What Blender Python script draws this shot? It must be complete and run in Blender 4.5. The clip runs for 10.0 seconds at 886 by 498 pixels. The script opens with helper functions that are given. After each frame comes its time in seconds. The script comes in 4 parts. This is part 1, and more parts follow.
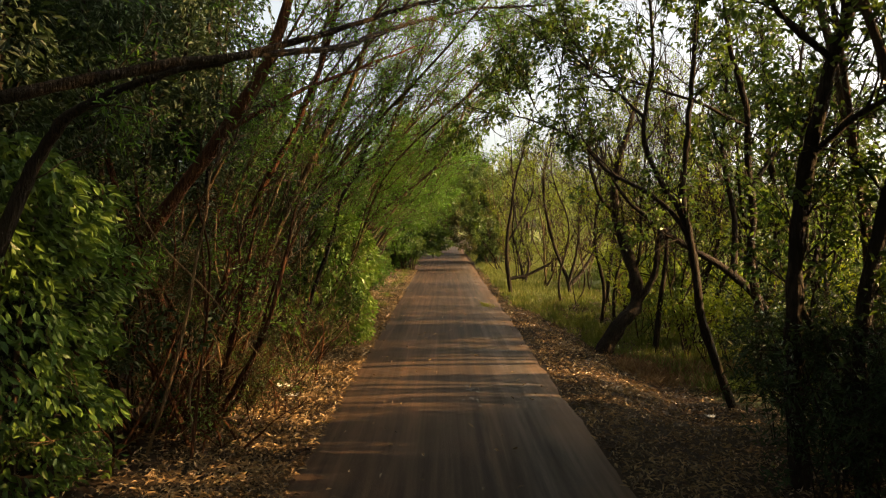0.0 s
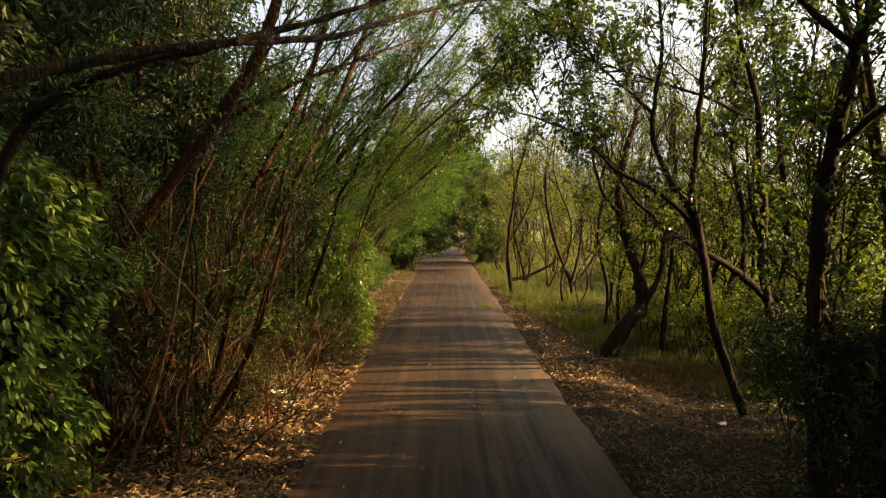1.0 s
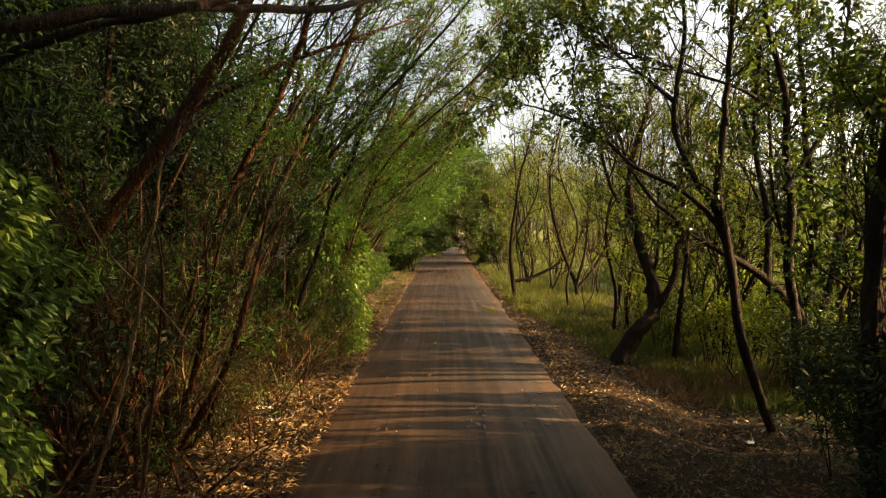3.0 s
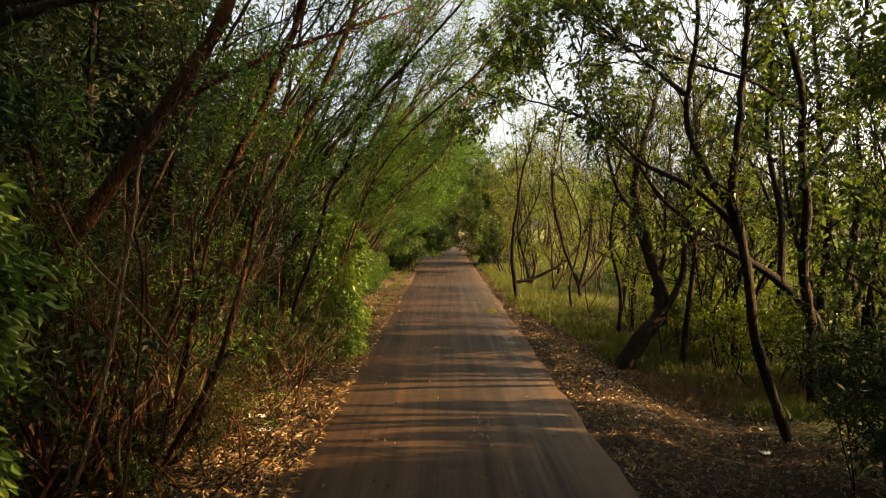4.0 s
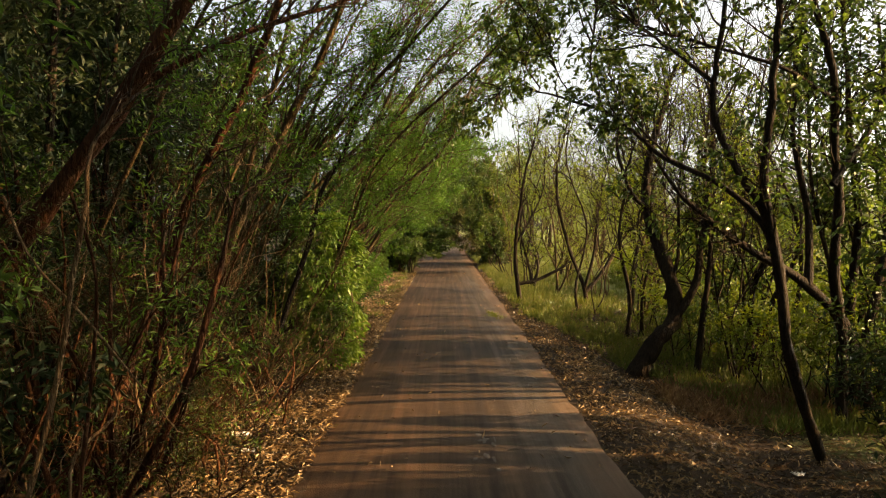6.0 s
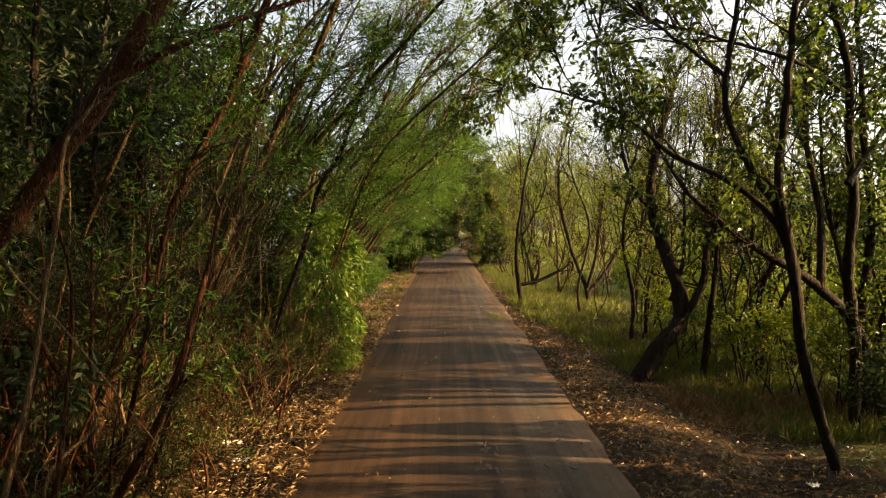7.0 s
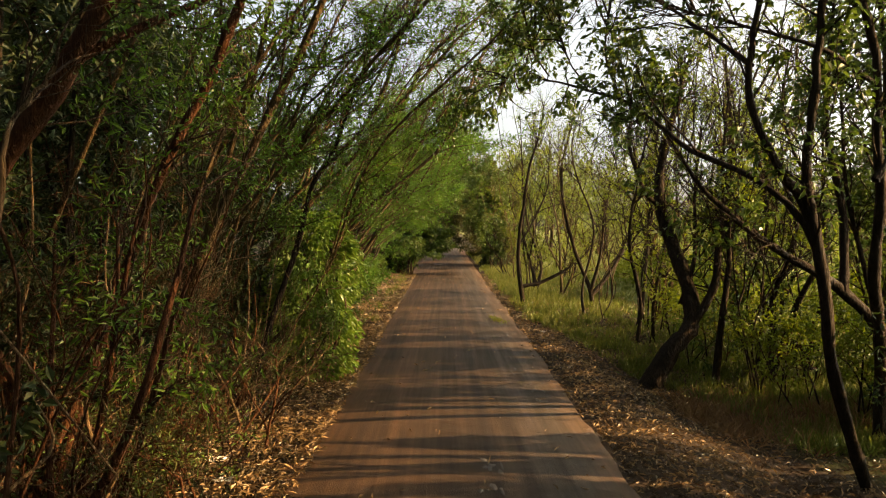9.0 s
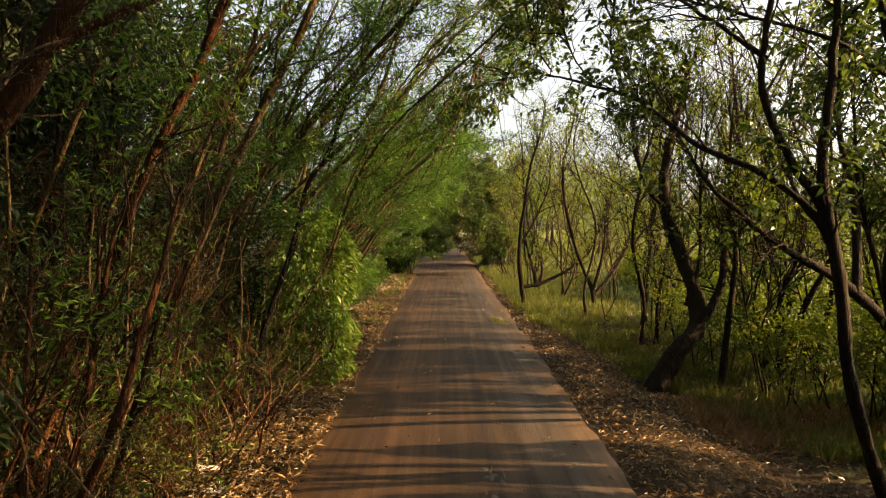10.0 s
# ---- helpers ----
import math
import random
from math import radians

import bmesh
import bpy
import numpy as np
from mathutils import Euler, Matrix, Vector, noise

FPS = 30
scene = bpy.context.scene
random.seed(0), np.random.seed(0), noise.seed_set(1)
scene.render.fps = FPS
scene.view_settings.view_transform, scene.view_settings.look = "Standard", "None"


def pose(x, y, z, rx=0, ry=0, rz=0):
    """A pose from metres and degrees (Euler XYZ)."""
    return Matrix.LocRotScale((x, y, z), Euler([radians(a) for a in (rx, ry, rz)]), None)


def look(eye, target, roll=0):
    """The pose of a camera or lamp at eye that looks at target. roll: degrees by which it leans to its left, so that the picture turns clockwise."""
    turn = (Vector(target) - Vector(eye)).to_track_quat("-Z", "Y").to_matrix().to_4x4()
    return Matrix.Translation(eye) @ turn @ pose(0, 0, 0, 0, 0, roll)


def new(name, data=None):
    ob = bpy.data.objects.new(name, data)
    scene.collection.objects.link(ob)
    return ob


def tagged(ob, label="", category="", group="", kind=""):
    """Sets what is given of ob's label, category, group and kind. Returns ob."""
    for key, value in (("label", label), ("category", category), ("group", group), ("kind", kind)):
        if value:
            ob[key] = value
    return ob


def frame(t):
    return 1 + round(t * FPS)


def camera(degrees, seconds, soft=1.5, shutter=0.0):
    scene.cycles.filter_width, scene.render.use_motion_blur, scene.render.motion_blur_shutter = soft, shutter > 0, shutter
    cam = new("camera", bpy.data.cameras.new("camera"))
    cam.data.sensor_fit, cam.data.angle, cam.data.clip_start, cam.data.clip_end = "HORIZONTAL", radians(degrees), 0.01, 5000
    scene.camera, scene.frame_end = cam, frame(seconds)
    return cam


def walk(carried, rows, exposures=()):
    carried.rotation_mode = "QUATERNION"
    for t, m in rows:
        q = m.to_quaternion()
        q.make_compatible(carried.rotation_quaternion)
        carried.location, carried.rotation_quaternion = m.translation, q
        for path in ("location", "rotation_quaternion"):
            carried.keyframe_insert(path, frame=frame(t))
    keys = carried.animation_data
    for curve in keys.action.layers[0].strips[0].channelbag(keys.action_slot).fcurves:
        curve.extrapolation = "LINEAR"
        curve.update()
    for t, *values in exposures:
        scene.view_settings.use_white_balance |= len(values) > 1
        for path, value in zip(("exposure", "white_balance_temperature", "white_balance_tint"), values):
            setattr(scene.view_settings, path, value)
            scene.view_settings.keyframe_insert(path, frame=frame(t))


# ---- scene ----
cam = camera(65.0, 10.0, 1.15)
METRES, EYE, TILT, LEAN, TURN = 3.9, 2.6, -1.6, 0.0, 0.0
ROWS = [
    (0.0, 0.0, 0.0, 0.0, 0.0, 0.0, -0.0),
    (0.5, -0.0012, 0.055, 0.0016, -0.01, 0.01, 0.02),
    (1.0, -0.0016, 0.1104, 0.0042, 0.0, 0.0, 0.02),
    (1.5, -0.0018, 0.1673, 0.0065, 0.01, -0.0, 0.04),
    (2.0, -0.0028, 0.2275, 0.0091, 0.01, -0.0, 0.05),
    (2.5, -0.0041, 0.2886, 0.0115, -0.0, -0.02, 0.06),
    (4.0, -0.0089, 0.4645, 0.0186, 0.01, -0.04, 0.07),
    (4.5, -0.0109, 0.5218, 0.0204, 0.0, -0.05, 0.09),
    (5.0, -0.0118, 0.5772, 0.0216, 0.0, -0.05, 0.11),
    (5.5, -0.0128, 0.6296, 0.0226, 0.01, -0.05, 0.14),
    (7.0, -0.0156, 0.7666, 0.0277, 0.0, -0.06, 0.04),
    (7.5, -0.0158, 0.8068, 0.0286, -0.01, -0.04, 0.06),
    (8.0, -0.0159, 0.8444, 0.0293, -0.0, -0.04, 0.09),
    (8.5, -0.016, 0.8808, 0.0297, 0.0, -0.04, 0.11),
    (9.0, -0.016, 0.9198, 0.0303, -0.0, -0.02, 0.11),
    (9.5, -0.0155, 0.9594, 0.0308, -0.01, -0.01, 0.12),
    (10.0, -0.0153, 0.9992, 0.0314, 0.0, -0.01, 0.14),
]
walk(cam, [(t, pose(0, 0, EYE, TILT, LEAN, TURN) @ pose(METRES * x, METRES * y, METRES * z, 90 + pitch, roll, yaw)) for t, x, y, z, yaw, pitch, roll in ROWS],
     [(0.0, 2.1, 7500, 5)])

# ---- light: a low evening sun from the open field, and the sky ----
SUN_ELEVATION, SUN_BEARING = 17.0, 91.0       # degrees up; degrees clockwise from straight ahead
world = bpy.data.worlds.new("evening_sky")
scene.world = world
world.use_nodes = True
wn = world.node_tree
sky = wn.nodes.new("ShaderNodeTexSky")
sky.sky_type = "NISHITA"
sky.sun_disc = False
sky.sun_elevation = radians(SUN_ELEVATION)
sky.sun_rotation = radians(SUN_BEARING)
sky.air_density = 0.62
sky.dust_density = 5.0
sky.ozone_density = 0.5
haze = wn.nodes.new("ShaderNodeHueSaturation")
haze.inputs["Saturation"].default_value = 0.52
wn.links.new(sky.outputs[0], haze.inputs["Color"])
wn.links.new(haze.outputs[0], wn.nodes["Background"].inputs[0])
wn.nodes["Background"].inputs[1].default_value = 0.118
sun = new("sun", bpy.data.lights.new("sun", "SUN"))
sun.data.energy = 5.0
sun.data.angle = radians(0.53)
sun.data.color = (1.0, 0.615, 0.30)
sb, se = radians(SUN_BEARING), radians(SUN_ELEVATION)
SUN_WAY = Vector((math.sin(sb) * math.cos(se), math.cos(sb) * math.cos(se), math.sin(se)))
sun.matrix_world = look(SUN_WAY * 60, (0, 0, 0))


# ---- materials ----
def material(name, build):
    m = bpy.data.materials.new(name)
    m.use_nodes = True
    nt = m.node_tree
    nt.nodes.clear()
    out = nt.nodes.new("ShaderNodeOutputMaterial")
    nt.links.new(build(nt), out.inputs[0])
    return m


def node(nt, kind, inputs=None, **props):
    n = nt.nodes.new(kind)
    for k, v in props.items():
        setattr(n, k, v)
    for k, v in (inputs or {}).items():
        if isinstance(v, bpy.types.NodeSocket):
            nt.links.new(v, n.inputs[k])
        else:
            n.inputs[k].default_value = v
    return n


def ramp(nt, fac, stops):
    r = nt.nodes.new("ShaderNodeValToRGB")
    els = r.color_ramp.elements
    while len(els) < len(stops):
        els.new(0.5)
    for e, (p, c) in zip(els, stops):
        e.position = p
        e.color = (*c, 1)
    nt.links.new(fac, r.inputs[0])
    return r.outputs[0]


def where(nt, scale=(1, 1, 1)):
    g = node(nt, "ShaderNodeNewGeometry")
    return node(nt, "ShaderNodeMapping", {"Vector": g.outputs["Position"], "Scale": scale}).outputs[0]


def noise_tex(nt, vec, scale, detail=4.0, rough=0.6):
    return node(nt, "ShaderNodeTexNoise", {"Vector": vec, "Scale": scale, "Detail": detail, "Roughness": rough}).outputs[0]


def mix(nt, fac, a, b, kind="MIX"):
    n = node(nt, "ShaderNodeMix", data_type="RGBA", blend_type=kind)
    for i, v in ((0, fac), (6, a), (7, b)):
        if isinstance(v, bpy.types.NodeSocket):
            nt.links.new(v, n.inputs[i])
        else:
            n.inputs[i].default_value = v if i == 0 else (*v, 1)
    return n.outputs[2]


def bumped(nt, height, strength, distance):
    return node(nt, "ShaderNodeBump", {"Height": height, "Strength": strength, "Distance": distance}).outputs[0]


def leaf_material(name, dark, mid, light, through_colour, gloss=0.45, share=0.4):
    """A thin leaf: reflects, and lets some light through; each leaf has its own tint."""
    def build(nt):
        g = node(nt, "ShaderNodeNewGeometry")
        own = node(nt, "ShaderNodeObjectInfo").outputs["Random"]
        chance = node(nt, "ShaderNodeMath", {0: node(nt, "ShaderNodeMath", {0: g.outputs["Random Per Island"], 1: own}, operation="ADD").outputs[0]}, operation="FRACT").outputs[0]
        tint = ramp(nt, chance, [(0.0, dark), (0.55, mid), (1.0, light)])
        patchy = noise_tex(nt, where(nt), 0.9, 2.0)
        tint = mix(nt, ramp(nt, patchy, [(0.35, (0, 0, 0)), (0.65, (1, 1, 1))]), tint, light, "MIX")
        tint = mix(nt, 0.55, ramp(nt, chance, [(0.0, dark), (0.55, mid), (1.0, light)]), tint)
        front = node(nt, "ShaderNodeBsdfPrincipled", {"Base Color": tint, "Roughness": gloss, "Specular IOR Level": 0.3})
        back = node(nt, "ShaderNodeBsdfTranslucent", {"Color": mix(nt, 0.5, tint, through_colour)})
        return node(nt, "ShaderNodeMixShader", {0: share, 1: front.outputs[0], 2: back.outputs[0]}).outputs[0]
    return material(name, build)


def bark_material(name, dark, light, scale=9.0):
    """Furrowed bark: long grain, darker stains and pale lichen spots."""
    def build(nt):
        v = where(nt, (1, 1, 0.22))
        grain = noise_tex(nt, v, scale * 3, 6.0, 0.7)
        furrow = noise_tex(nt, where(nt, (1, 1, 0.12)), scale * 5, 3.0, 0.5)
        stain = noise_tex(nt, where(nt), 2.3, 3.0)
        spots = noise_tex(nt, where(nt), 11.0, 4.0, 0.65)
        c = ramp(nt, grain, [(0.3, dark), (0.7, light)])
        c = mix(nt, ramp(nt, stain, [(0.42, (0, 0, 0)), (0.62, (0.85, 0.85, 0.85))]), c, tuple(x * 0.35 for x in light))
        c = mix(nt, ramp(nt, spots, [(0.60, (0, 0, 0)), (0.74, (0.6, 0.6, 0.6))]), c, (light[0] * 1.2, light[1] * 1.35, light[2] * 1.4))
        h = node(nt, "ShaderNodeMath", {0: grain, 1: furrow}, operation="ADD").outputs[0]
        b = node(nt, "ShaderNodeBsdfPrincipled", {"Base Color": c, "Roughness": 0.9, "Specular IOR Level": 0.12, "Normal": bumped(nt, h, 1.0, 0.04)})
        return b.outputs[0]
    return material(name, build)


M_BARK = bark_material("grey_brown_bark", (0.025, 0.017, 0.012), (0.10, 0.068, 0.044))
M_BARK_RED = bark_material("reddish_bark", (0.018, 0.009, 0.005), (0.120, 0.050, 0.022))
M_BARK_DARK = bark_material("dark_bark", (0.011, 0.008, 0.006), (0.046, 0.034, 0.023))
M_BARK_MOSS = bark_material("olive_brown_bark", (0.028, 0.021, 0.011), (0.125, 0.088, 0.042))
# dry pale bark, lightened further to stand in for sun glints on twigs
M_TWIG = bark_material("pale_dry_twig", (0.07, 0.045, 0.025), (0.28, 0.19, 0.105), 14.0)
M_FEATHER = leaf_material("feathery_leaf", (0.024, 0.062, 0.010), (0.048, 0.112, 0.016), (0.098, 0.158, 0.024), (0.16, 0.33, 0.026), 0.4, 0.48)
# paler copy: light through the field-side foliage is put into its colour
M_FEATHER_BACKLIT = leaf_material("backlit_feathery_leaf", (0.042, 0.070, 0.008), (0.075, 0.118, 0.012), (0.125, 0.155, 0.018), (0.26, 0.34, 0.016), 0.45, 0.45)
M_OLIVE = leaf_material("dull_olive_leaf", (0.022, 0.027, 0.009), (0.038, 0.045, 0.013), (0.068, 0.070, 0.020), (0.12, 0.13, 0.02), 0.5, 0.35)
M_BROAD = leaf_material("broad_leaf", (0.020, 0.037, 0.010), (0.036, 0.064, 0.014), (0.060, 0.096, 0.020), (0.13, 0.20, 0.020), 0.4, 0.4)
# darker leaf for thicket and verge: their shade is put into the colour
M_DARK = leaf_material("shade_darkened_leaf", (0.011, 0.020, 0.009), (0.019, 0.034, 0.012), (0.033, 0.053, 0.017), (0.05, 0.09, 0.012), 0.6, 0.25)
M_VINE = leaf_material("vine_leaf", (0.030, 0.064, 0.014), (0.062, 0.118, 0.022), (0.115, 0.178, 0.032), (0.13, 0.22, 0.025), 0.42, 0.3)
# lighter vine leaf: the sun on this shrub is put into the colour
M_SUN_TINTED = leaf_material("sun_tinted_leaf", (0.050, 0.105, 0.016), (0.085, 0.155, 0.026), (0.138, 0.205, 0.040), (0.21, 0.34, 0.03), 0.42, 0.38)
M_LITTER = leaf_material("dead_leaf", (0.014, 0.009, 0.006), (0.047, 0.031, 0.019), (0.45, 0.31, 0.16), (0.2, 0.12, 0.05), 0.38, 0.08)
M_GRASS = leaf_material("grass_blade", (0.045, 0.070, 0.016), (0.095, 0.135, 0.028), (0.20, 0.20, 0.06), (0.25, 0.30, 0.04), 0.5, 0.45)
M_DRYGRASS = leaf_material("dry_grass_blade", (0.075, 0.036, 0.017), (0.16, 0.085, 0.038), (0.32, 0.21, 0.10), (0.25, 0.14, 0.05), 0.6, 0.3)
# far leaf: haze over distance is put into this paler, duller green
M_HAZE = leaf_material("hazed_far_leaf", (0.06, 0.085, 0.025), (0.09, 0.125, 0.035), (0.13, 0.16, 0.05), (0.22, 0.28, 0.06), 0.6, 0.45)


def build_ground(nt):
    v = where(nt)
    big = noise_tex(nt, v, 0.5, 4.0)
    fine = noise_tex(nt, v, 14.0, 5.0, 0.7)
    earth = ramp(nt, fine, [(0.25, (0.022, 0.013, 0.007)), (0.75, (0.046, 0.032, 0.021))])
    green = ramp(nt, fine, [(0.25, (0.06, 0.075, 0.018)), (0.75, (0.16, 0.17, 0.045))])
    x = node(nt, "ShaderNodeSeparateXYZ", {0: v}).outputs[0]
    edge = node(nt, "ShaderNodeMath", {0: x, 1: node(nt, "ShaderNodeMath", {0: big, 1: 5.0}, operation="MULTIPLY").outputs[0]}, operation="ADD").outputs[0]
    side = node(nt, "ShaderNodeMapRange", {0: edge, 1: 7.4, 2: 9.0}).outputs[0]
    c = mix(nt, side, earth, green)
    return node(nt, "ShaderNodeBsdfPrincipled", {"Base Color": c, "Roughness": 0.95, "Specular IOR Level": 0.15, "Normal": bumped(nt, fine, 0.9, 0.03)}).outputs[0]


def build_road(nt):
    v = where(nt)
    along = noise_tex(nt, where(nt, (1, 0.03, 1)), 6.0, 6.0, 0.68)
    blot = noise_tex(nt, where(nt, (1, 0.4, 1)), 0.9, 4.0)
    grit = noise_tex(nt, v, 60.0, 4.0, 0.75)
    pebble = node(nt, "ShaderNodeTexVoronoi", {"Vector": v, "Scale": 55.0}).outputs[0]
    x = node(nt, "ShaderNodeSeparateXYZ", {0: v}).outputs[0]
    sway = node(nt, "ShaderNodeMath", {0: node(nt, "ShaderNodeMath", {0: blot, 1: 0.5}, operation="SUBTRACT").outputs[0], 1: 0.45}, operation="MULTIPLY").outputs[0]
    wob = node(nt, "ShaderNodeMath", {0: x, 1: sway}, operation="ADD").outputs[0]
    across = node(nt, "ShaderNodeMapRange", {0: wob, 1: -1.8, 2: 2.0}).outputs[0]
    # dirt edge, wheel tracks, the crack beside the second track, the bare grey strip, dirt edge
    # the last two stops, right-hand dirt, are darkened: shade put into the colour
    lanes = [(-1.8, (0.061, 0.031, 0.013)), (-1.35, (0.040, 0.021, 0.009)), (-0.75, (0.051, 0.028, 0.014)), (-0.2, (0.035, 0.020, 0.010)), (0.40, (0.033, 0.020, 0.011)), (0.48, (0.019, 0.012, 0.008)),
             (0.58, (0.052, 0.033, 0.020)), (0.85, (0.034, 0.023, 0.015)), (1.05, (0.051, 0.039, 0.030)), (1.4, (0.035, 0.027, 0.020)), (1.62, (0.040, 0.026, 0.016)), (2.0, (0.048, 0.027, 0.014))]
    c = ramp(nt, across, [((p + 1.8) / 3.8, q) for p, q in lanes])
    c = mix(nt, 0.95, c, ramp(nt, along, [(0.32, (0.22, 0.22, 0.22)), (0.5, (0.5, 0.49, 0.48)), (0.68, (0.80, 0.77, 0.74))]), "OVERLAY")
    c = mix(nt, ramp(nt, blot, [(0.52, (0, 0, 0)), (0.72, (0.5, 0.5, 0.5))]), c, (0.074, 0.040, 0.018))
    c = mix(nt, 0.5, c, ramp(nt, grit, [(0.3, (0.25, 0.25, 0.25)), (0.7, (0.8, 0.8, 0.8))]), "OVERLAY")
    h = node(nt, "ShaderNodeMath", {0: node(nt, "ShaderNodeMath", {0: grit, 1: pebble}, operation="ADD").outputs[0], 1: along}, operation="ADD").outputs[0]
    rough = node(nt, "ShaderNodeMapRange", {0: along, 1: 0.3, 2: 0.7, 3: 0.88, 4: 0.66}).outputs[0]
    return node(nt, "ShaderNodeBsdfPrincipled", {"Base Color": c, "Roughness": rough, "Specular IOR Level": 0.3, "Normal": bumped(nt, h, 0.45, 0.008)}).outputs[0]


def plain_material(name, a, b, rough, scale=30.0):
    def build(nt):
        n = noise_tex(nt, where(nt), scale, 4.0)
        return node(nt, "ShaderNodeBsdfPrincipled", {"Base Color": ramp(nt, n, [(0.3, a), (0.7, b)]), "Roughness": rough,
                                                    "Normal": bumped(nt, n, 0.4, 0.01)}).outputs[0]
    return material(name, build)


M_GROUND = material("leafy_soil", build_ground)
M_ROAD = material("dusty_tarmac", build_road)
M_PATCH = plain_material("worn_grey_tarmac", (0.040, 0.034, 0.028), (0.072, 0.064, 0.056), 0.7, 14.0)
M_PAPER = plain_material("grubby_white_paper", (0.55, 0.52, 0.47), (0.8, 0.78, 0.74), 0.6)


# ---- mesh tools ----
def mesh_from(name, verts, quads, mat, smooth=False, tris=None):
    """A mesh from arrays of vertices and of four-cornered (and three-cornered) faces."""
    me = bpy.data.meshes.new(name)
    verts = np.asarray(verts, np.float32)
    quads = np.asarray(quads, np.int32).reshape(-1, 4)
    tris = np.zeros((0, 3), np.int32) if tris is None else np.asarray(tris, np.int32).reshape(-1, 3)
    me.vertices.add(len(verts))
    me.vertices.foreach_set("co", verts.ravel())
    loops = np.concatenate([quads.ravel(), tris.ravel()])
    me.loops.add(len(loops))
    me.loops.foreach_set("vertex_index", loops)
    sizes = np.concatenate([np.full(len(quads), 4), np.full(len(tris), 3)]).astype(np.int32)
    starts = np.concatenate([[0], np.cumsum(sizes)[:-1]]).astype(np.int32)
    me.polygons.add(len(sizes))
    me.polygons.foreach_set("loop_start", starts)
    me.polygons.foreach_set("use_smooth", np.full(len(sizes), smooth))
    me.update(calc_edges=True)
    me.materials.append(mat)
    return me


def piece(name, me, parent=None, label=""):
    ob = new(name, me)
    if parent is not None:
        ob.parent = parent
        ob.matrix_parent_inverse = parent.matrix_basis.inverted()
    return tagged(ob, label=label)


def unit(v):
    return v / np.maximum(np.linalg.norm(v, axis=-1, keepdims=True), 1e-9)


def curve_through(points, n):
    """A smooth curve of n points through a few control points."""
    p = np.asarray(points, float)
    p = np.vstack([2 * p[0] - p[1], p, 2 * p[-1] - p[-2]])
    u = np.linspace(0, len(p) - 3 - 1e-6, n)
    i = u.astype(int)
    f = (u - i)[:, None]
    a, b, c, d = p[i], p[i + 1], p[i + 2], p[i + 3]
    return 0.5 * (2 * b + (c - a) * f + (2 * a - 5 * b + 4 * c - d) * f ** 2 + (3 * b - a - 3 * c + d) * f ** 3)


class Tubes:
    """Gathers tapered round branches into one mesh."""

    def __init__(self):
        self.v, self.q, self.n = [], [], 0

    def add(self, path, r0, r1, sides, power=1.0, rng=None, knots=0.0):
        n = len(path)
        t = unit(np.gradient(path, axis=0))
        ref = np.eye(3)[np.abs(t).max(0).argmin()][None].repeat(n, 0)
        a = unit(np.cross(t, ref))
        b = np.cross(t, a)
        r = r1 + (r0 - r1) * (1 - np.linspace(0, 1, n)) ** power
        ang = np.linspace(0, 2 * np.pi, sides, endpoint=False)
        rad = r[:, None].repeat(sides, 1)
        if rng is not None and knots:
            rad = rad * (1 + knots * rng.normal(size=rad.shape)) * (1 + knots * 1.5 * rng.normal(size=(n, 1)))
        ring = path[:, None] + rad[..., None] * (a[:, None] * np.cos(ang)[None, :, None] + b[:, None] * np.sin(ang)[None, :, None])
        k = np.arange((n - 1) * sides).reshape(n - 1, sides)
        nxt = np.roll(k, -1, axis=1)
        self.v.append(ring.reshape(-1, 3))
        self.q.append(np.stack([k, nxt, nxt + sides, k + sides], -1).reshape(-1, 4) + self.n)
        self.n += n * sides

    def add_many(self, paths, r0, r1, sides):
        """Many thin branches with the same number of points at once; r0: a radius for each."""
        p = np.asarray(paths)
        m, n = p.shape[:2]
        t = unit(np.gradient(p, axis=1))
        ref = np.eye(3)[np.abs(t).max(1).argmin(1)][:, None].repeat(n, 1)
        a = unit(np.cross(t, ref))
        b = np.cross(t, a)
        r = r1 + (np.asarray(r0).reshape(-1, 1) - r1) * (1 - np.linspace(0, 1, n))[None]
        r = np.broadcast_to(r, (m, n))
        ang = np.linspace(0, 2 * np.pi, sides, endpoint=False)
        ring = p[:, :, None] + r[:, :, None, None] * (a[:, :, None] * np.cos(ang)[None, None, :, None] + b[:, :, None] * np.sin(ang)[None, None, :, None])
        k = np.arange((n - 1) * sides).reshape(n - 1, sides)
        nxt = np.roll(k, -1, axis=1)
        q = np.stack([k, nxt, nxt + sides, k + sides], -1).reshape(1, -1, 4) + (np.arange(m) * n * sides)[:, None, None]
        self.v.append(ring.reshape(-1, 3))
        self.q.append(q.reshape(-1, 4) + self.n)
        self.n += m * n * sides

    def mesh(self, name, mat):
        return mesh_from(name, np.concatenate(self.v), np.concatenate(self.q), mat, smooth=True)


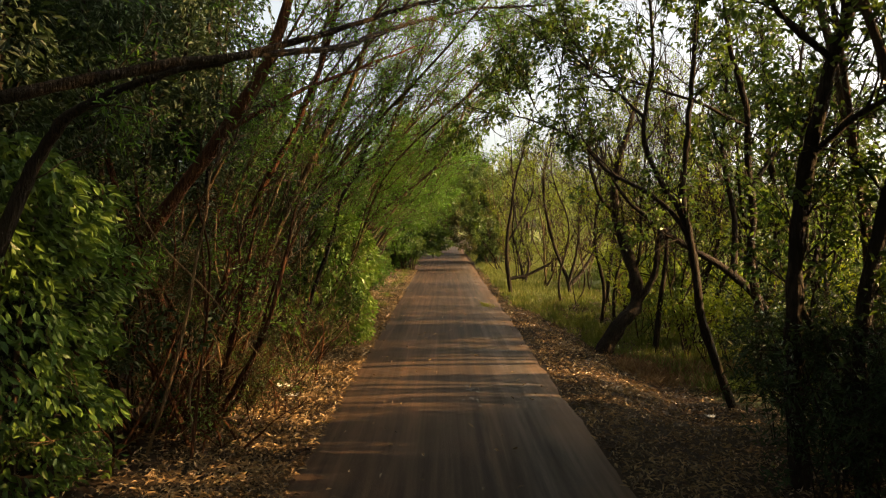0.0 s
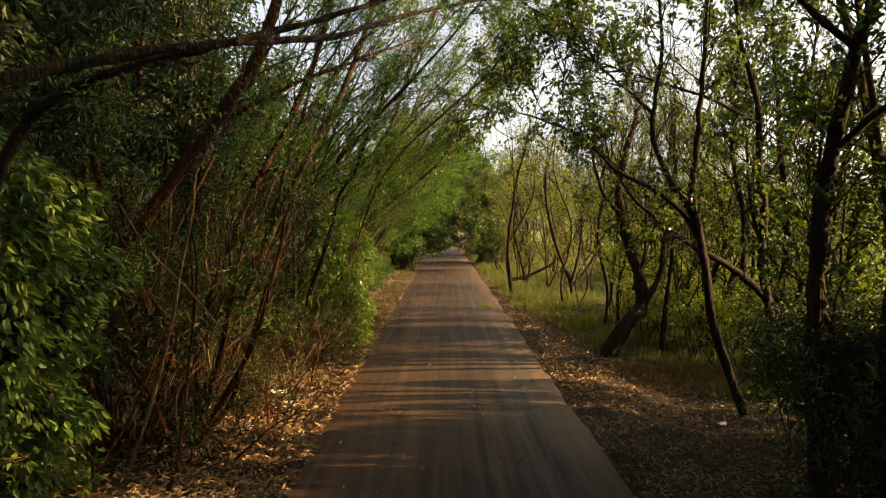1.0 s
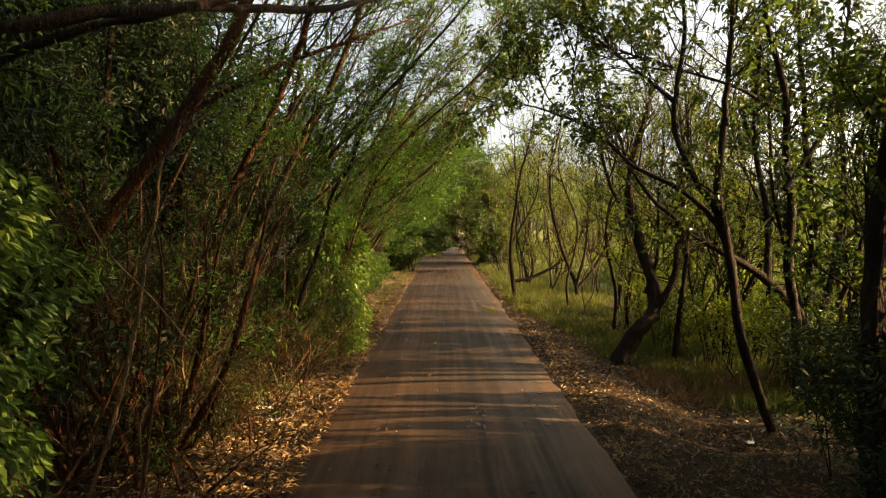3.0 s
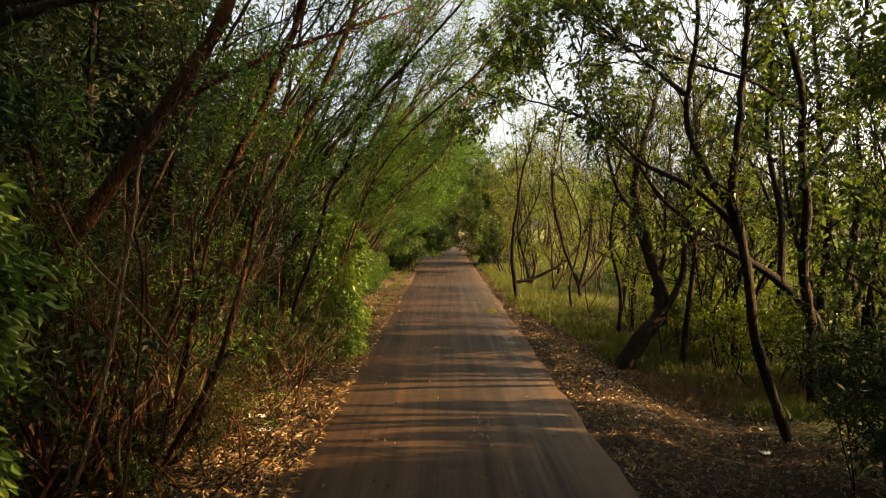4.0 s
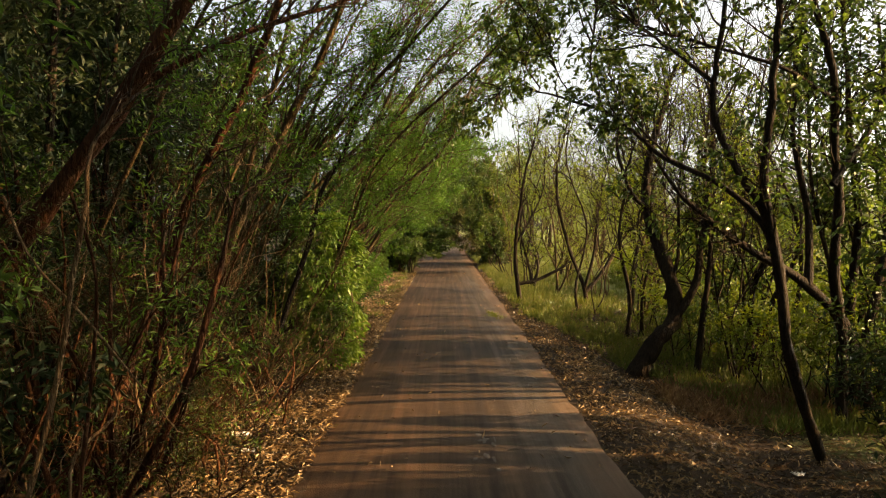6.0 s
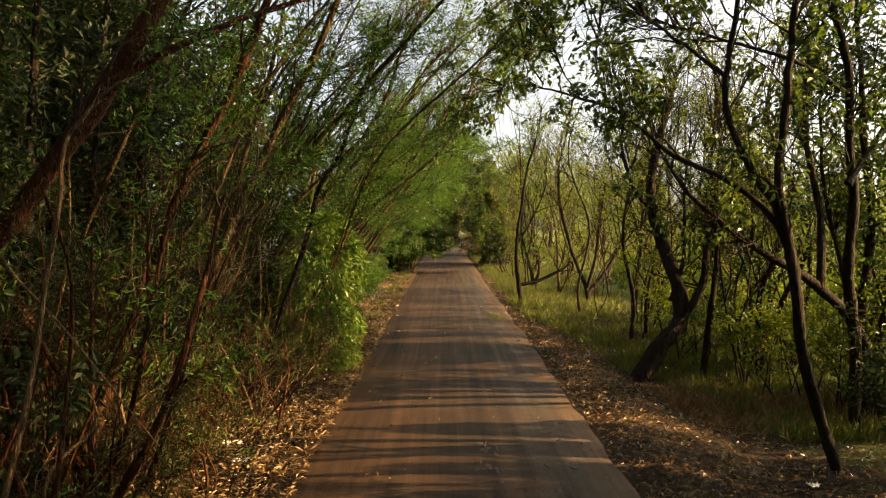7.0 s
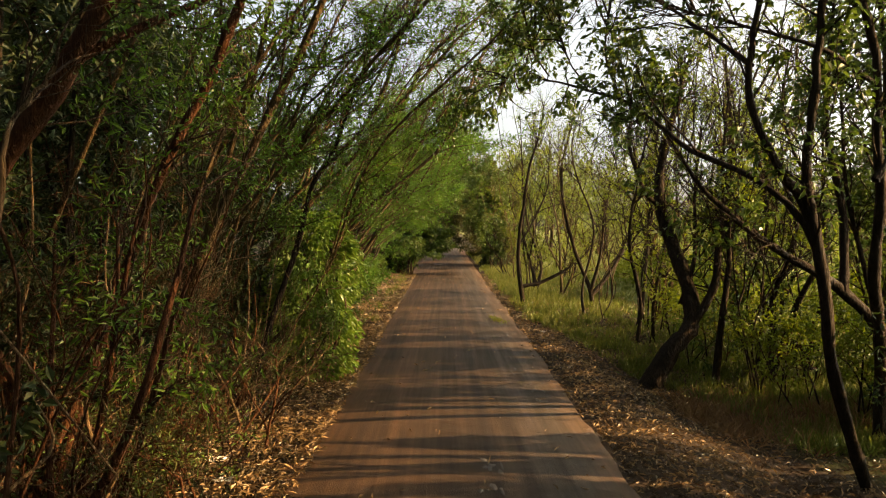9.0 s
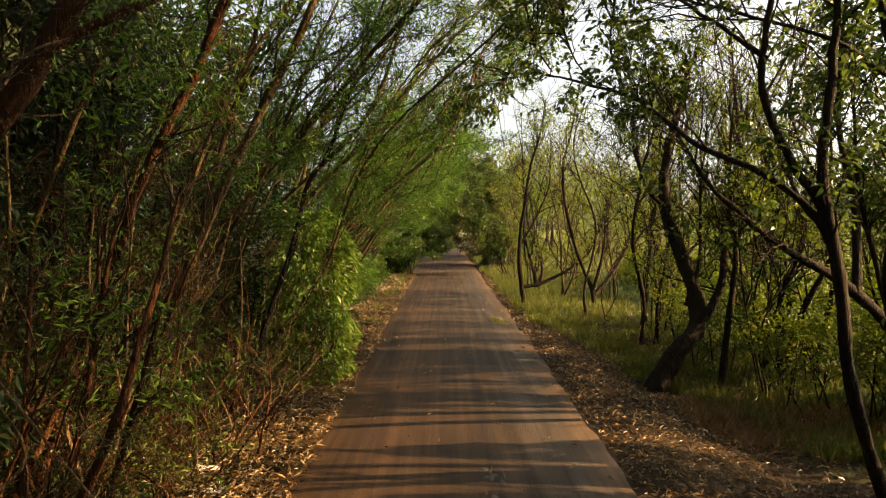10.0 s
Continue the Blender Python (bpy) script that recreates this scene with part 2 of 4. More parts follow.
def leaves_mesh(name, p, d, length, width, mat, rng, droop=0.0, flat=0.0, fold=0.25):
    """Folded pointed leaves at p, growing along d. flat: how far they lie level."""
    n = len(p)
    d = unit(d + np.array([0, 0, -droop]))
    r = rng.normal(size=(n, 3))
    r = r * (1 - flat) + np.array([0, 0, 1.0]) * flat * 2
    s = unit(np.cross(d, r))
    up = np.cross(s, d)
    ln = length * rng.uniform(0.6, 1.25, n)[:, None]
    wd = width * rng.uniform(0.7, 1.25, n)[:, None] * 0.5
    m = p + d * ln * 0.42
    tip = p + d * ln - up * ln * 0.12
    v = np.stack([p, m + s * wd + up * wd * fold * 2, tip, m - s * wd + up * wd * fold * 2], 1).reshape(-1, 3)
    k = np.arange(n)[:, None] * 4
    t = np.concatenate([k + [0, 1, 2], k + [0, 2, 3]])
    return mesh_from(name, v, np.zeros((0, 4)), mat, tris=t)


def oval_leaves_mesh(name, p, d, length, width, mat, rng, droop=0.0, flat=0.0, fold=0.2):
    """Ovate leaves with a midrib fold and a drooping tip, for the broad-leaved plants near the lane."""
    n = len(p)
    d = unit(d + np.array([0, 0, -droop]))
    r = rng.normal(size=(n, 3)) * (1 - flat) + np.array([0, 0, 1.0]) * flat * 2
    s = unit(np.cross(d, r))
    up = np.cross(s, d)
    ln = length * rng.uniform(0.6, 1.25, n)[:, None]
    wd = width * rng.uniform(0.75, 1.2, n)[:, None] * 0.5
    lift = up * wd * fold * 2
    rows = [p, p + d * ln * 0.26 + s * wd * 0.86 + lift, p + d * ln * 0.58 + s * wd * 0.92 + lift - up * ln * 0.04, p + d * ln - up * ln * 0.18,
            p + d * ln * 0.58 - s * wd * 0.92 + lift - up * ln * 0.04, p + d * ln * 0.26 - s * wd * 0.86 + lift]
    k = np.arange(n)[:, None] * 6
    q = np.concatenate([k + [0, 1, 2, 3], k + [0, 3, 4, 5]])
    return mesh_from(name, np.stack(rows, 1).reshape(-1, 3), q, mat)


def sprout(rng, path, u, length, spread, lift, n=5, bias=(0, 0, 0), curl=0.25):
    """A child branch that leaves path at u (0 to 1): its points."""
    f = u * (len(path) - 1)
    i = min(int(f), len(path) - 2)
    f -= i
    a, b = path[i].tolist(), path[i + 1].tolist()
    r = rng.normal(size=(n, 3)).tolist()
    t = Vector((b[0] - a[0], b[1] - a[1], b[2] - a[2])).normalized()
    side = Vector(r[0])
    side = (side - t * side.dot(t)).normalized()
    d = (t * math.cos(spread) + side * math.sin(spread) + Vector((bias[0], bias[1], bias[2] + lift))).normalized()
    p = Vector(a).lerp(Vector(b), f)
    pts = [tuple(p)]
    step = length / (n - 1)
    for k in range(1, n):
        p = p + d * step
        pts.append(tuple(p))
        d = (d + curl * Vector(r[k]) + Vector((0, 0, lift * 0.3))).normalized()
    return np.array(pts)


def road_middle(y):
    """The road's middle line: straight, then a slow bend to the right far off."""
    return 0.14 + 0.0022 * y + np.where(y > 55, 0.00035 * (y - 55) ** 2, 0)


def rise(y):
    """The lane climbs gently ahead."""
    return 0.005 * np.maximum(0, np.minimum(y, 160) - 8.0)


def verge_drop(x, y):
    """The bank on the field side falls away below the lane, and levels out further on."""
    f = np.clip((x - 2.3) / 1.9, 0, 1)
    return -0.42 * f * f * (3 - 2 * f) * np.clip((23.0 - y) / 6.0, 0, 1)


def ground_height(x, y):
    h = 0.05 * np.sin(x * 0.9 + 0.4 * y) + 0.04 * np.sin(1.7 * x - 0.8 * y + 1)
    away = np.abs(x - road_middle(y))
    return h * np.clip((away - 1.9) / 1.5, 0, 1) - 0.05 + 0.1 * np.clip((-x - 2.2) / 2, 0, 1) + rise(y) + verge_drop(x, y)


def grown(kind, stems, look_of, seed, label, group="", category="tree", stem_name="stem"):
    """A tree or shrub: an empty at its base, each stem a part, its twigs, and its leaves.
    stems: (control points, radius at the foot, radius at the tip, share of twigs)."""
    rng = np.random.default_rng(seed)
    up = np.array([0, 0, float(rise(stems[0][0][0][1]))])
    root = new(kind)
    root.location = Vector(stems[0][0][0] + up + [0, 0, float(verge_drop(stems[0][0][0][0], stems[0][0][0][1]))])
    tagged(root, label=label, category=category, group=group)
    o = dict(boughs=7, bough_len=1.6, twigs=6, twig_len=0.7, leaves=14, leaf=(0.07, 0.016), spread=0.7, lift=0.15, start=0.3,
             droop=0.2, flat=0.3, bias=(0, 0, 0), bark=M_BARK, leafmat=M_FEATHER, twigmat=None, sides=7, jitter=0.035, bough_r=0.014, fold=0.25, reach=0.06, split=False, show_twigs=True, twig_r=0.0045, leafy=1.0, bare_above=99.0, bare_twigs=0.34, oval=False)
    o.update(look_of)
    fine = Tubes()
    anchors, thin, thin_r, bits = [], [], [], []
    for ctrl, r0, r1, share in stems:
        if ctrl[0][2] < 0.05:
            fx, fy, fz = ctrl[0]
            ctrl = [(fx, fy, fz + float(verge_drop(fx, fy)))] + list(ctrl[1:])
        n = max(8, len(ctrl) * 4)
        path = curve_through(ctrl, n) + up
        wob = rng.normal(size=(n, 3)) * o["jitter"] * np.linspace(0, 1, n)[:, None]
        path = path + np.cumsum(wob, 0) * 0.5
        stem = Tubes()
        stem.add(path, r0, r1, o["sides"], 0.8, rng, 0.05)
        limb = piece(stem_name if r0 > 0.02 else "shoot", stem.mesh(stem_name, o["bark"]), root)
        total = np.linalg.norm(np.diff(path, axis=0), axis=1).sum()
        for _ in range(int(round(o["boughs"] * share))):
            u = o["start"] + (1 - o["start"]) * rng.random() ** 0.8
            ln = o["bough_len"] * rng.uniform(0.5, 1.2) * (1.15 - 0.55 * u)
            b = sprout(rng, path, min(u, 0.995), ln, o["spread"] * rng.uniform(0.5, 1.4), o["lift"], 6, o["bias"], 0.2)
            br = o["bough_r"] * rng.uniform(0.6, 1.3) * (1.2 - 0.5 * u)
            if o["split"] and br > 0.009:
                one = Tubes()
                one.add(b, br, 0.003, 5)
                piece("branch", one.mesh("branch", o["twigmat"] or o["bark"]), limb)
            else:
                thin.append(b)
                thin_r.append(br)
            leafy = rng.random() < o["leafy"] * (1.0 if b[2][2] < o["bare_above"] else 0.36)
            for _ in range(o["twigs"] if leafy else int(o["twigs"] * o["bare_twigs"])):
                tw = sprout(rng, b, rng.uniform(0.15, 0.99), o["twig_len"] * rng.uniform(0.5, 1.3), rng.uniform(0.3, 1.1), o["lift"] * 0.6, 4, o["bias"], 0.25)
                if o["show_twigs"]:
                    bits.append(tw)
                if leafy:
                    anchors.append(tw)
    if thin:
        fine.add_many(thin, thin_r, 0.003, 4)
    if bits:
        fine.add_many(bits, [o["twig_r"]], 0.0015, 3)
    if fine.n:
        tagged(piece("brushwood", fine.mesh("brushwood", o["twigmat"] or o["bark"]), root, "thin crossing twigs"), kind="stuff")
    if anchors and o["leaves"]:
        tw = np.array(anchors)
        m, k = len(tw), o["leaves"]
        u = rng.uniform(0.05, 1.0, (m, k)) * (tw.shape[1] - 1)
        i = np.minimum(u.astype(int), tw.shape[1] - 2)
        row = np.arange(m)[:, None]
        a, b = tw[row, i], tw[row, i + 1]
        p = (a + (b - a) * (u - i)[..., None]).reshape(-1, 3)
        t = unit(b - a).reshape(-1, 3)
        s = rng.normal(size=t.shape)
        s = unit(s - t * (s * t).sum(1, keepdims=True))
        p = p + rng.normal(size=p.shape) * o["reach"]
        d = unit(t * 0.5 + s * 0.9)
        piece("crown", (oval_leaves_mesh if o["oval"] else leaves_mesh)("crown", p, d, o["leaf"][0], o["leaf"][1], o["leafmat"], rng, o["droop"], o["flat"], o["fold"]), root, o.get("crown_label", ""))
    return root


# ---- ground and road ----
def ground_sheet():
    xs = np.concatenate([np.array([-900, -400, -150, -60, -30, -18]), np.arange(-12, 20.01, 0.35), np.array([26, 36, 60, 150, 400, 900])])
    ys = np.concatenate([np.array([-600, -200, -60, -20]), np.arange(-8, 60, 0.5), np.arange(60, 140, 4), np.array([180, 260, 500, 1500])])
    gx, gy = np.meshgrid(xs, ys)
    gz = ground_height(gx, gy)
    v = np.stack([gx, gy, gz], -1).reshape(-1, 3)
    k = np.arange(len(ys) * len(xs)).reshape(len(ys), len(xs))
    q = np.stack([k[:-1, :-1], k[:-1, 1:], k[1:, 1:], k[1:, :-1]], -1)
    ob = new("ground", mesh_from("ground", v, q, M_GROUND, True))
    return tagged(ob, "brown leafy soil verges turning to green field", "ground", kind="structure")


def road_strip():
    rng = np.random.default_rng(5)
    ys = np.concatenate([np.arange(-10, 40, 0.12), np.arange(40, 97, 0.6)])
    n = len(ys)
    wl = -1.72 + 0.03 * np.sin(ys * 0.5) + np.convolve(rng.normal(size=n) * 0.02, np.ones(4) / 2, "same")
    wr = 1.69 + 0.03 * np.sin(ys * 0.6 + 2) + 0.02 * np.sin(ys * 2.3) + np.convolve(rng.normal(size=n) * 0.035, np.ones(14) / 5, "same")
    c = road_middle(ys)
    cols = [(wl - 0.4, -0.065), (wl, 0.0), (wl * 0.6, 0.02), (wl * 0.2, 0.03), (wr * 0.2, 0.03), (wr * 0.6, 0.02), (wr, 0.015), (wr + 0.03, -0.10)]
    v = np.stack([np.stack([c + w, ys, z + rise(ys)], -1) for w, z in cols], 1).reshape(-1, 3)
    k = np.arange(n * len(cols)).reshape(n, len(cols))
    q = np.stack([k[:-1, :-1], k[:-1, 1:], k[1:, 1:], k[1:, :-1]], -1)
    ob = new("road", mesh_from("road", v, q, M_ROAD, True))
    return tagged(ob, "narrow brown dusty tarmac lane with crumbling edges", "road", kind="structure")


ground_sheet()
road_strip()

# ---- right side: single trees between the lane and the field ----
AIRY = dict(boughs=16, bough_len=1.8, twigs=9, twig_len=0.6, leaves=10, leafy=0.38, bare_twigs=0.9, split=True, leaf=(0.105, 0.060), start=0.35, spread=0.8, lift=0.12, bark=M_BARK_DARK, leafmat=M_BROAD,
            droop=0.4, flat=0.5, reach=0.03, oval=True)
SPARSE = dict(AIRY, oval=False, boughs=20, bough_r=0.017, leaves=9, leafmat=M_FEATHER_BACKLIT, leaf=(0.095, 0.038), bark=M_BARK)

grown("forked_tree", [
    ([(4.95, 11.7, -0.12), (4.45, 11.35, 0.48), (4.12, 11.05, 1.24), (3.97, 10.9, 1.95), (3.82, 10.9, 2.66), (3.73, 10.9, 3.05), (3.75, 10.9, 3.73), (3.76, 10.9, 4.5), (3.82, 10.9, 5.2), (3.86, 10.9, 6.0), (3.95, 11, 7.0)], 0.078, 0.016, 1.3),
    ([(3.83, 10.9, 2.6), (3.66, 10.9, 2.95), (3.42, 10.9, 3.28), (3.15, 10.9, 3.99), (3.18, 10.9, 4.52), (3.24, 10.9, 5.05), (3.2, 10.9, 5.8), (3.05, 10.8, 6.8)], 0.05, 0.018, 1.2),
    ([(3.93, 10.9, 2.2), (3.72, 10.95, 2.7), (3.33, 11.2, 3.16), (2.84, 11.8, 3.55), (2.6, 12.5, 4.0), (2.32, 13.2, 4.4), (1.6, 14.5, 4.98), (1.15, 15.3, 5.4)], 0.045, 0.010, 1.6),
    ([(1.6, 14.5, 4.98), (1.35, 14.6, 5.4), (1.2, 14.6, 6.0)], 0.014, 0.006, 0.9),
    ([(2.0, 13.8, 4.72), (1.75, 13.9, 5.2), (1.7, 14.0, 5.9)], 0.014, 0.006, 0.9),
    ([(2.35, 13.1, 4.38), (2.2, 13.3, 5.0), (2.3, 13.5, 5.9), (2.5, 13.6, 6.6)], 0.018, 0.006, 1.1),
    ([(1.3, 15.0, 5.25), (1.1, 15.2, 5.2), (0.95, 15.3, 5.0)], 0.012, 0.005, 0.6),
    ([(3.17, 10.9, 4.3), (2.9, 11.3, 4.7), (2.5, 11.9, 5.3), (2.2, 12.4, 6.0)], 0.03, 0.01, 1.0),
], dict(AIRY, leafy=0.55), 11, "forked dark-barked tree with thin glossy foliage over the lane", "trees beside the lane", stem_name="limb")
grown("slender_tree", [
    ([(6.2, 13.5, -0.1), (6.05, 13.25, 0.9), (5.72, 12.9, 1.9), (5.6, 12.6, 2.9), (5.4, 12.4, 3.8), (5.3, 12.3, 4.8), (5.0, 12.2, 5.8), (4.7, 12.0, 7.0)], 0.09, 0.03, 1.5),
    ([(5.34, 12.33, 4.4), (4.3, 11.7, 4.7), (3.4, 12.0, 5.1), (2.75, 12.5, 5.45)], 0.032, 0.01, 1.6),
    ([(5.4, 12.4, 3.2), (6.1, 12.6, 4.2), (6.5, 12.8, 5.5), (6.6, 12.9, 7.0)], 0.05, 0.015, 1.4),
], dict(AIRY, start=0.45), 12, "slender upright tree with dark bark and thin crown", "trees beside the lane", stem_name="limb")
grown("leaning_tree", [
    ([(4.15, 7.95, -0.1), (3.95, 7.8, 0.8), (3.89, 7.7, 1.6), (3.89, 7.7, 2.45), (3.99, 7.6, 3.57), (4.15, 7.5, 4.53), (4.27, 7.5, 5.1), (4.4, 7.4, 6.8)], 0.115, 0.05, 1.6),
    ([(4.14, 7.5, 4.45), (3.75, 7.5, 4.75), (3.45, 7.6, 5.1), (3.0, 7.8, 5.7)], 0.045, 0.015, 1.2),
    ([(4.0, 7.6, 3.4), (4.5, 7.4, 3.9), (5.1, 7.3, 4.2), (5.8, 7.3, 4.4)], 0.04, 0.012, 1.2),
], dict(AIRY, start=0.3, leaves=12), 13, "dark-trunked tree standing in shade at the verge", "trees beside the lane", stem_name="limb")
grown("shaded_tree", [
    ([(4.5, 7.3, -0.1), (4.42, 7.3, 1.5), (4.65, 7.2, 3.0), (4.9, 7.1, 4.5), (5.0, 7.0, 6.5)], 0.10, 0.04, 1.6),
    ([(4.45, 7.3, 0.9), (4.1, 7.9, 1.7), (4.2, 8.2, 2.8), (4.4, 8.4, 4.0)], 0.045, 0.015, 1.5),
    ([(4.45, 7.3, 0.4), (5.0, 7.6, 1.5), (5.3, 7.9, 2.8), (5.4, 8.0, 4.2)], 0.045, 0.015, 1.5),
], dict(AIRY, start=0.15, leaves=14), 14, "many-stemmed shaded tree in dense verge undergrowth", "trees beside the lane", stem_name="limb")
grown("bent_tree", [
    ([(3.82, 16.7, -0.08), (4.25, 16.8, 0.22), (4.72, 17.0, 0.72), (4.74, 17.3, 1.5), (4.56, 17.8, 2.3), (4.42, 18.2, 3.2), (4.5, 18.3, 4.2), (4.75, 18.4, 5.2), (5.0, 18.5, 6.3)], 0.21, 0.025, 1.2),
    ([(4.6, 16.95, 0.55), (5.15, 17.0, 1.4), (5.3, 17.1, 2.2), (5.45, 17.2, 3.0), (5.6, 17.3, 4.4), (5.5, 17.4, 6.0)], 0.10, 0.02, 1.3),
    ([(5.2, 17.0, -0.1), (5.35, 17.0, 1.0), (5.5, 17.1, 2.2), (5.4, 17.1, 3.6), (5.6, 17.2, 5.4)], 0.075, 0.015, 1.0),
    ([(4.5, 18.1, 3.0), (4.05, 17.8, 3.35), (3.75, 17.8, 4.2), (3.8, 18, 5.2), (3.5, 18, 6.4)], 0.055, 0.012, 1.2),
    ([(4.5, 18.3, 4.2), (4.8, 18.3, 5.0), (5.1, 18.3, 6.1)], 0.04, 0.012, 0.8),
    ([(4.6, 17.2, 1.1), (4.9, 17.3, 2.0), (5.0, 17.5, 3.2), (5.2, 17.6, 4.6)], 0.05, 0.012, 1.0),
], dict(SPARSE, bark=M_BARK_DARK), 15, "bent many-limbed tree with spreading buttressed foot", "trees beside the lane", stem_name="limb")
grown("curved_tree", [
    ([(4.78, 26, -0.1), (4.67, 26, 0.63), (4.25, 26, 1.7), (3.83, 26, 3.17), (3.72, 26, 4.4), (3.93, 26, 5.7), (4.2, 26, 7.0)], 0.075, 0.02, 1.3),
    ([(4.72, 26, 0.4), (5.3, 26.2, 1.0), (6.0, 26.5, 2.2), (6.4, 26.7, 3.8), (6.5, 27, 5.5)], 0.08, 0.02, 1.2),
    ([(4.7, 26, 0.5), (5.0, 25.8, 1.8), (5.1, 25.7, 3.2), (5.4, 25.6, 5.0)], 0.06, 0.015, 1.2),
], dict(SPARSE, bark=M_BARK_DARK), 16, "curved thin-trunked tree with pale sparse foliage", "trees beside the lane", stem_name="limb")
grown("crooked_tree", [
    ([(2.66, 27, -0.1), (2.5, 27, 1.2), (2.5, 27, 2.3), (2.66, 27, 3.4), (2.8, 27, 4.5), (3.1, 27, 5.6), (3.3, 27, 6.8)], 0.085, 0.015, 1.2),
    ([(2.6, 27, 0.6), (3.3, 27, 0.75), (4.3, 27, 1.3), (5.0, 27.2, 2.0), (5.4, 27.3, 3.2)], 0.07, 0.02, 1.0),
    ([(2.5, 27, 2.0), (3.0, 27.1, 2.8), (3.5, 27.2, 4.0), (3.6, 27.2, 5.2)], 0.04, 0.012, 1.0),
], dict(SPARSE, bark=M_BARK_DARK), 17, "crooked dark tree with a low sideways limb", "trees beside the lane", stem_name="limb")


grown("low_limbed_tree", [
    ([(6.9, 13.8, -0.1), (6.3, 13.6, 1.0), (5.5, 13.4, 1.75), (4.7, 13.2, 2.2), (4.1, 13.1, 2.6), (3.4, 12.9, 3.2), (2.8, 12.8, 4.0)], 0.10, 0.008, 1.8),
    ([(5.6, 13.4, 1.7), (5.7, 13.6, 2.8), (5.5, 13.7, 4.2), (5.6, 13.8, 6.0)], 0.07, 0.02, 1.4),
    ([(6.6, 13.7, 0.5), (7.0, 13.8, 2.0), (7.2, 13.9, 3.8), (7.0, 14.0, 6.0)], 0.08, 0.02, 1.4),
], dict(AIRY, start=0.45, leafy=0.5), 18, "thick dark tree with a limb sprawling low towards the lane", "trees beside the lane", stem_name="limb")


grown("leafy_verge_tree", [
    ([(6.9, 14.3, -0.1), (6.7, 14.2, 1.2), (6.75, 14.1, 2.6), (6.5, 13.9, 4.2), (6.3, 13.8, 6.8)], 0.10, 0.02, 1.6),
    ([(6.8, 14.25, 0.3), (7.3, 13.9, 1.6), (7.5, 13.6, 3.2), (7.6, 13.3, 5.8)], 0.06, 0.015, 1.3),
    ([(6.75, 14.2, 0.8), (6.3, 14.1, 2.0), (6.0, 14.1, 3.6), (5.9, 14.0, 6.0)], 0.05, 0.012, 1.2),
], dict(AIRY, start=0.42, leafy=0.6, boughs=20), 19, "dark leafy tree standing in shade at the verge", "trees beside the lane", stem_name="limb")


def right_sapling(y, x, seed, mat=M_FEATHER_BACKLIT, height=6.0, leaves=14, lean=-0.8, leaf=(0.085, 0.032), boughs=10, leafy=0.7):
    rng = np.random.default_rng(seed)
    stems = []
    for _ in range(rng.integers(3, 6)):
        dx, dy = lean * rng.uniform(-0.9, 1.5) + rng.normal() * 0.5, rng.normal() * 0.9
        h = height * rng.uniform(0.7, 1.15)
        b = np.array([x + rng.normal() * 0.16, y + rng.normal() * 0.16, -0.1])
        w = rng.normal(size=(3, 3)) * [0.3, 0.3, 0.1]
        stems.append(([tuple(b), tuple(b + [dx * 0.1, dy * 0.15, h * 0.16] + w[0] * 0.6), tuple(b + [dx * 0.42, dy * 0.35, h * 0.4] + w[1]), tuple(b + [dx * 0.7, dy * 0.7, h * 0.7] + w[2]), tuple(b + [dx, dy, h])],
                      0.016 + 0.06 * rng.random() ** 2, 0.008, 1.0))
    grown("field_edge_tree", stems, dict(SPARSE, leafmat=mat, leaves=leaves, leaf=leaf, boughs=boughs, start=0.34 if y < 28 else 0.14, split=False, show_twigs=y < 33, leafy=leafy, bare_twigs=0.8, bark=M_BARK_MOSS if seed % 2 else M_BARK_DARK, jitter=0.05), seed,
          "thin-stemmed tree with pale green backlit foliage", "trees along the field edge")


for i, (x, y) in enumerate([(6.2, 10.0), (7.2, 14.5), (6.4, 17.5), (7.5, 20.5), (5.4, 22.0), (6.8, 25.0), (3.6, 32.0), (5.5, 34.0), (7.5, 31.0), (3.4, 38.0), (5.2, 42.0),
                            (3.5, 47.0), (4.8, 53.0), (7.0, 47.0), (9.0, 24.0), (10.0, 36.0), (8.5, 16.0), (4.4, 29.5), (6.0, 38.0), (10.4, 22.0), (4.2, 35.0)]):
    right_sapling(y, x, 100 + i, M_BROAD if y < 13 else M_FEATHER_BACKLIT, 6.5, 8, -0.8, (0.10, 0.042), 11, 0.4)
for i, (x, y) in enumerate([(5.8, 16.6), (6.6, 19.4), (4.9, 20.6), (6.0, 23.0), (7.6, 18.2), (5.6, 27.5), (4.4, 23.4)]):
    right_sapling(y, x, 170 + i, M_FEATHER_BACKLIT, 6.2, 8, -0.9, (0.10, 0.042), 14, 0.25)
for i, (x, y) in enumerate([(3.3, 41.0), (3.0, 46.0), (3.2, 51.0), (3.2, 56.0), (3.4, 62.0), (3.6, 68.0), (3.9, 74.0), (4.6, 81.0), (5.2, 89.0), (5.6, 58.0), (6.2, 70.0)]):
    right_sapling(y, x, 140 + i, M_OLIVE if i % 2 else M_BROAD, 6.6, 16, -3.2, (0.22, 0.075), 12, 0.95)

# ---- left side: leaning many-stemmed trees that arch over the lane ----
FEATHERY = dict(boughs=11, bough_len=1.7, twigs=9, twig_len=0.6, leaves=26, leafy=0.6, leaf=(0.095, 0.024), start=0.38, spread=0.6, lift=0.05, bark=M_BARK, twigmat=M_BARK,
                leafmat=M_FEATHER, droop=0.15, flat=0.35, bias=(0.12, 0, 0), reach=0.045)


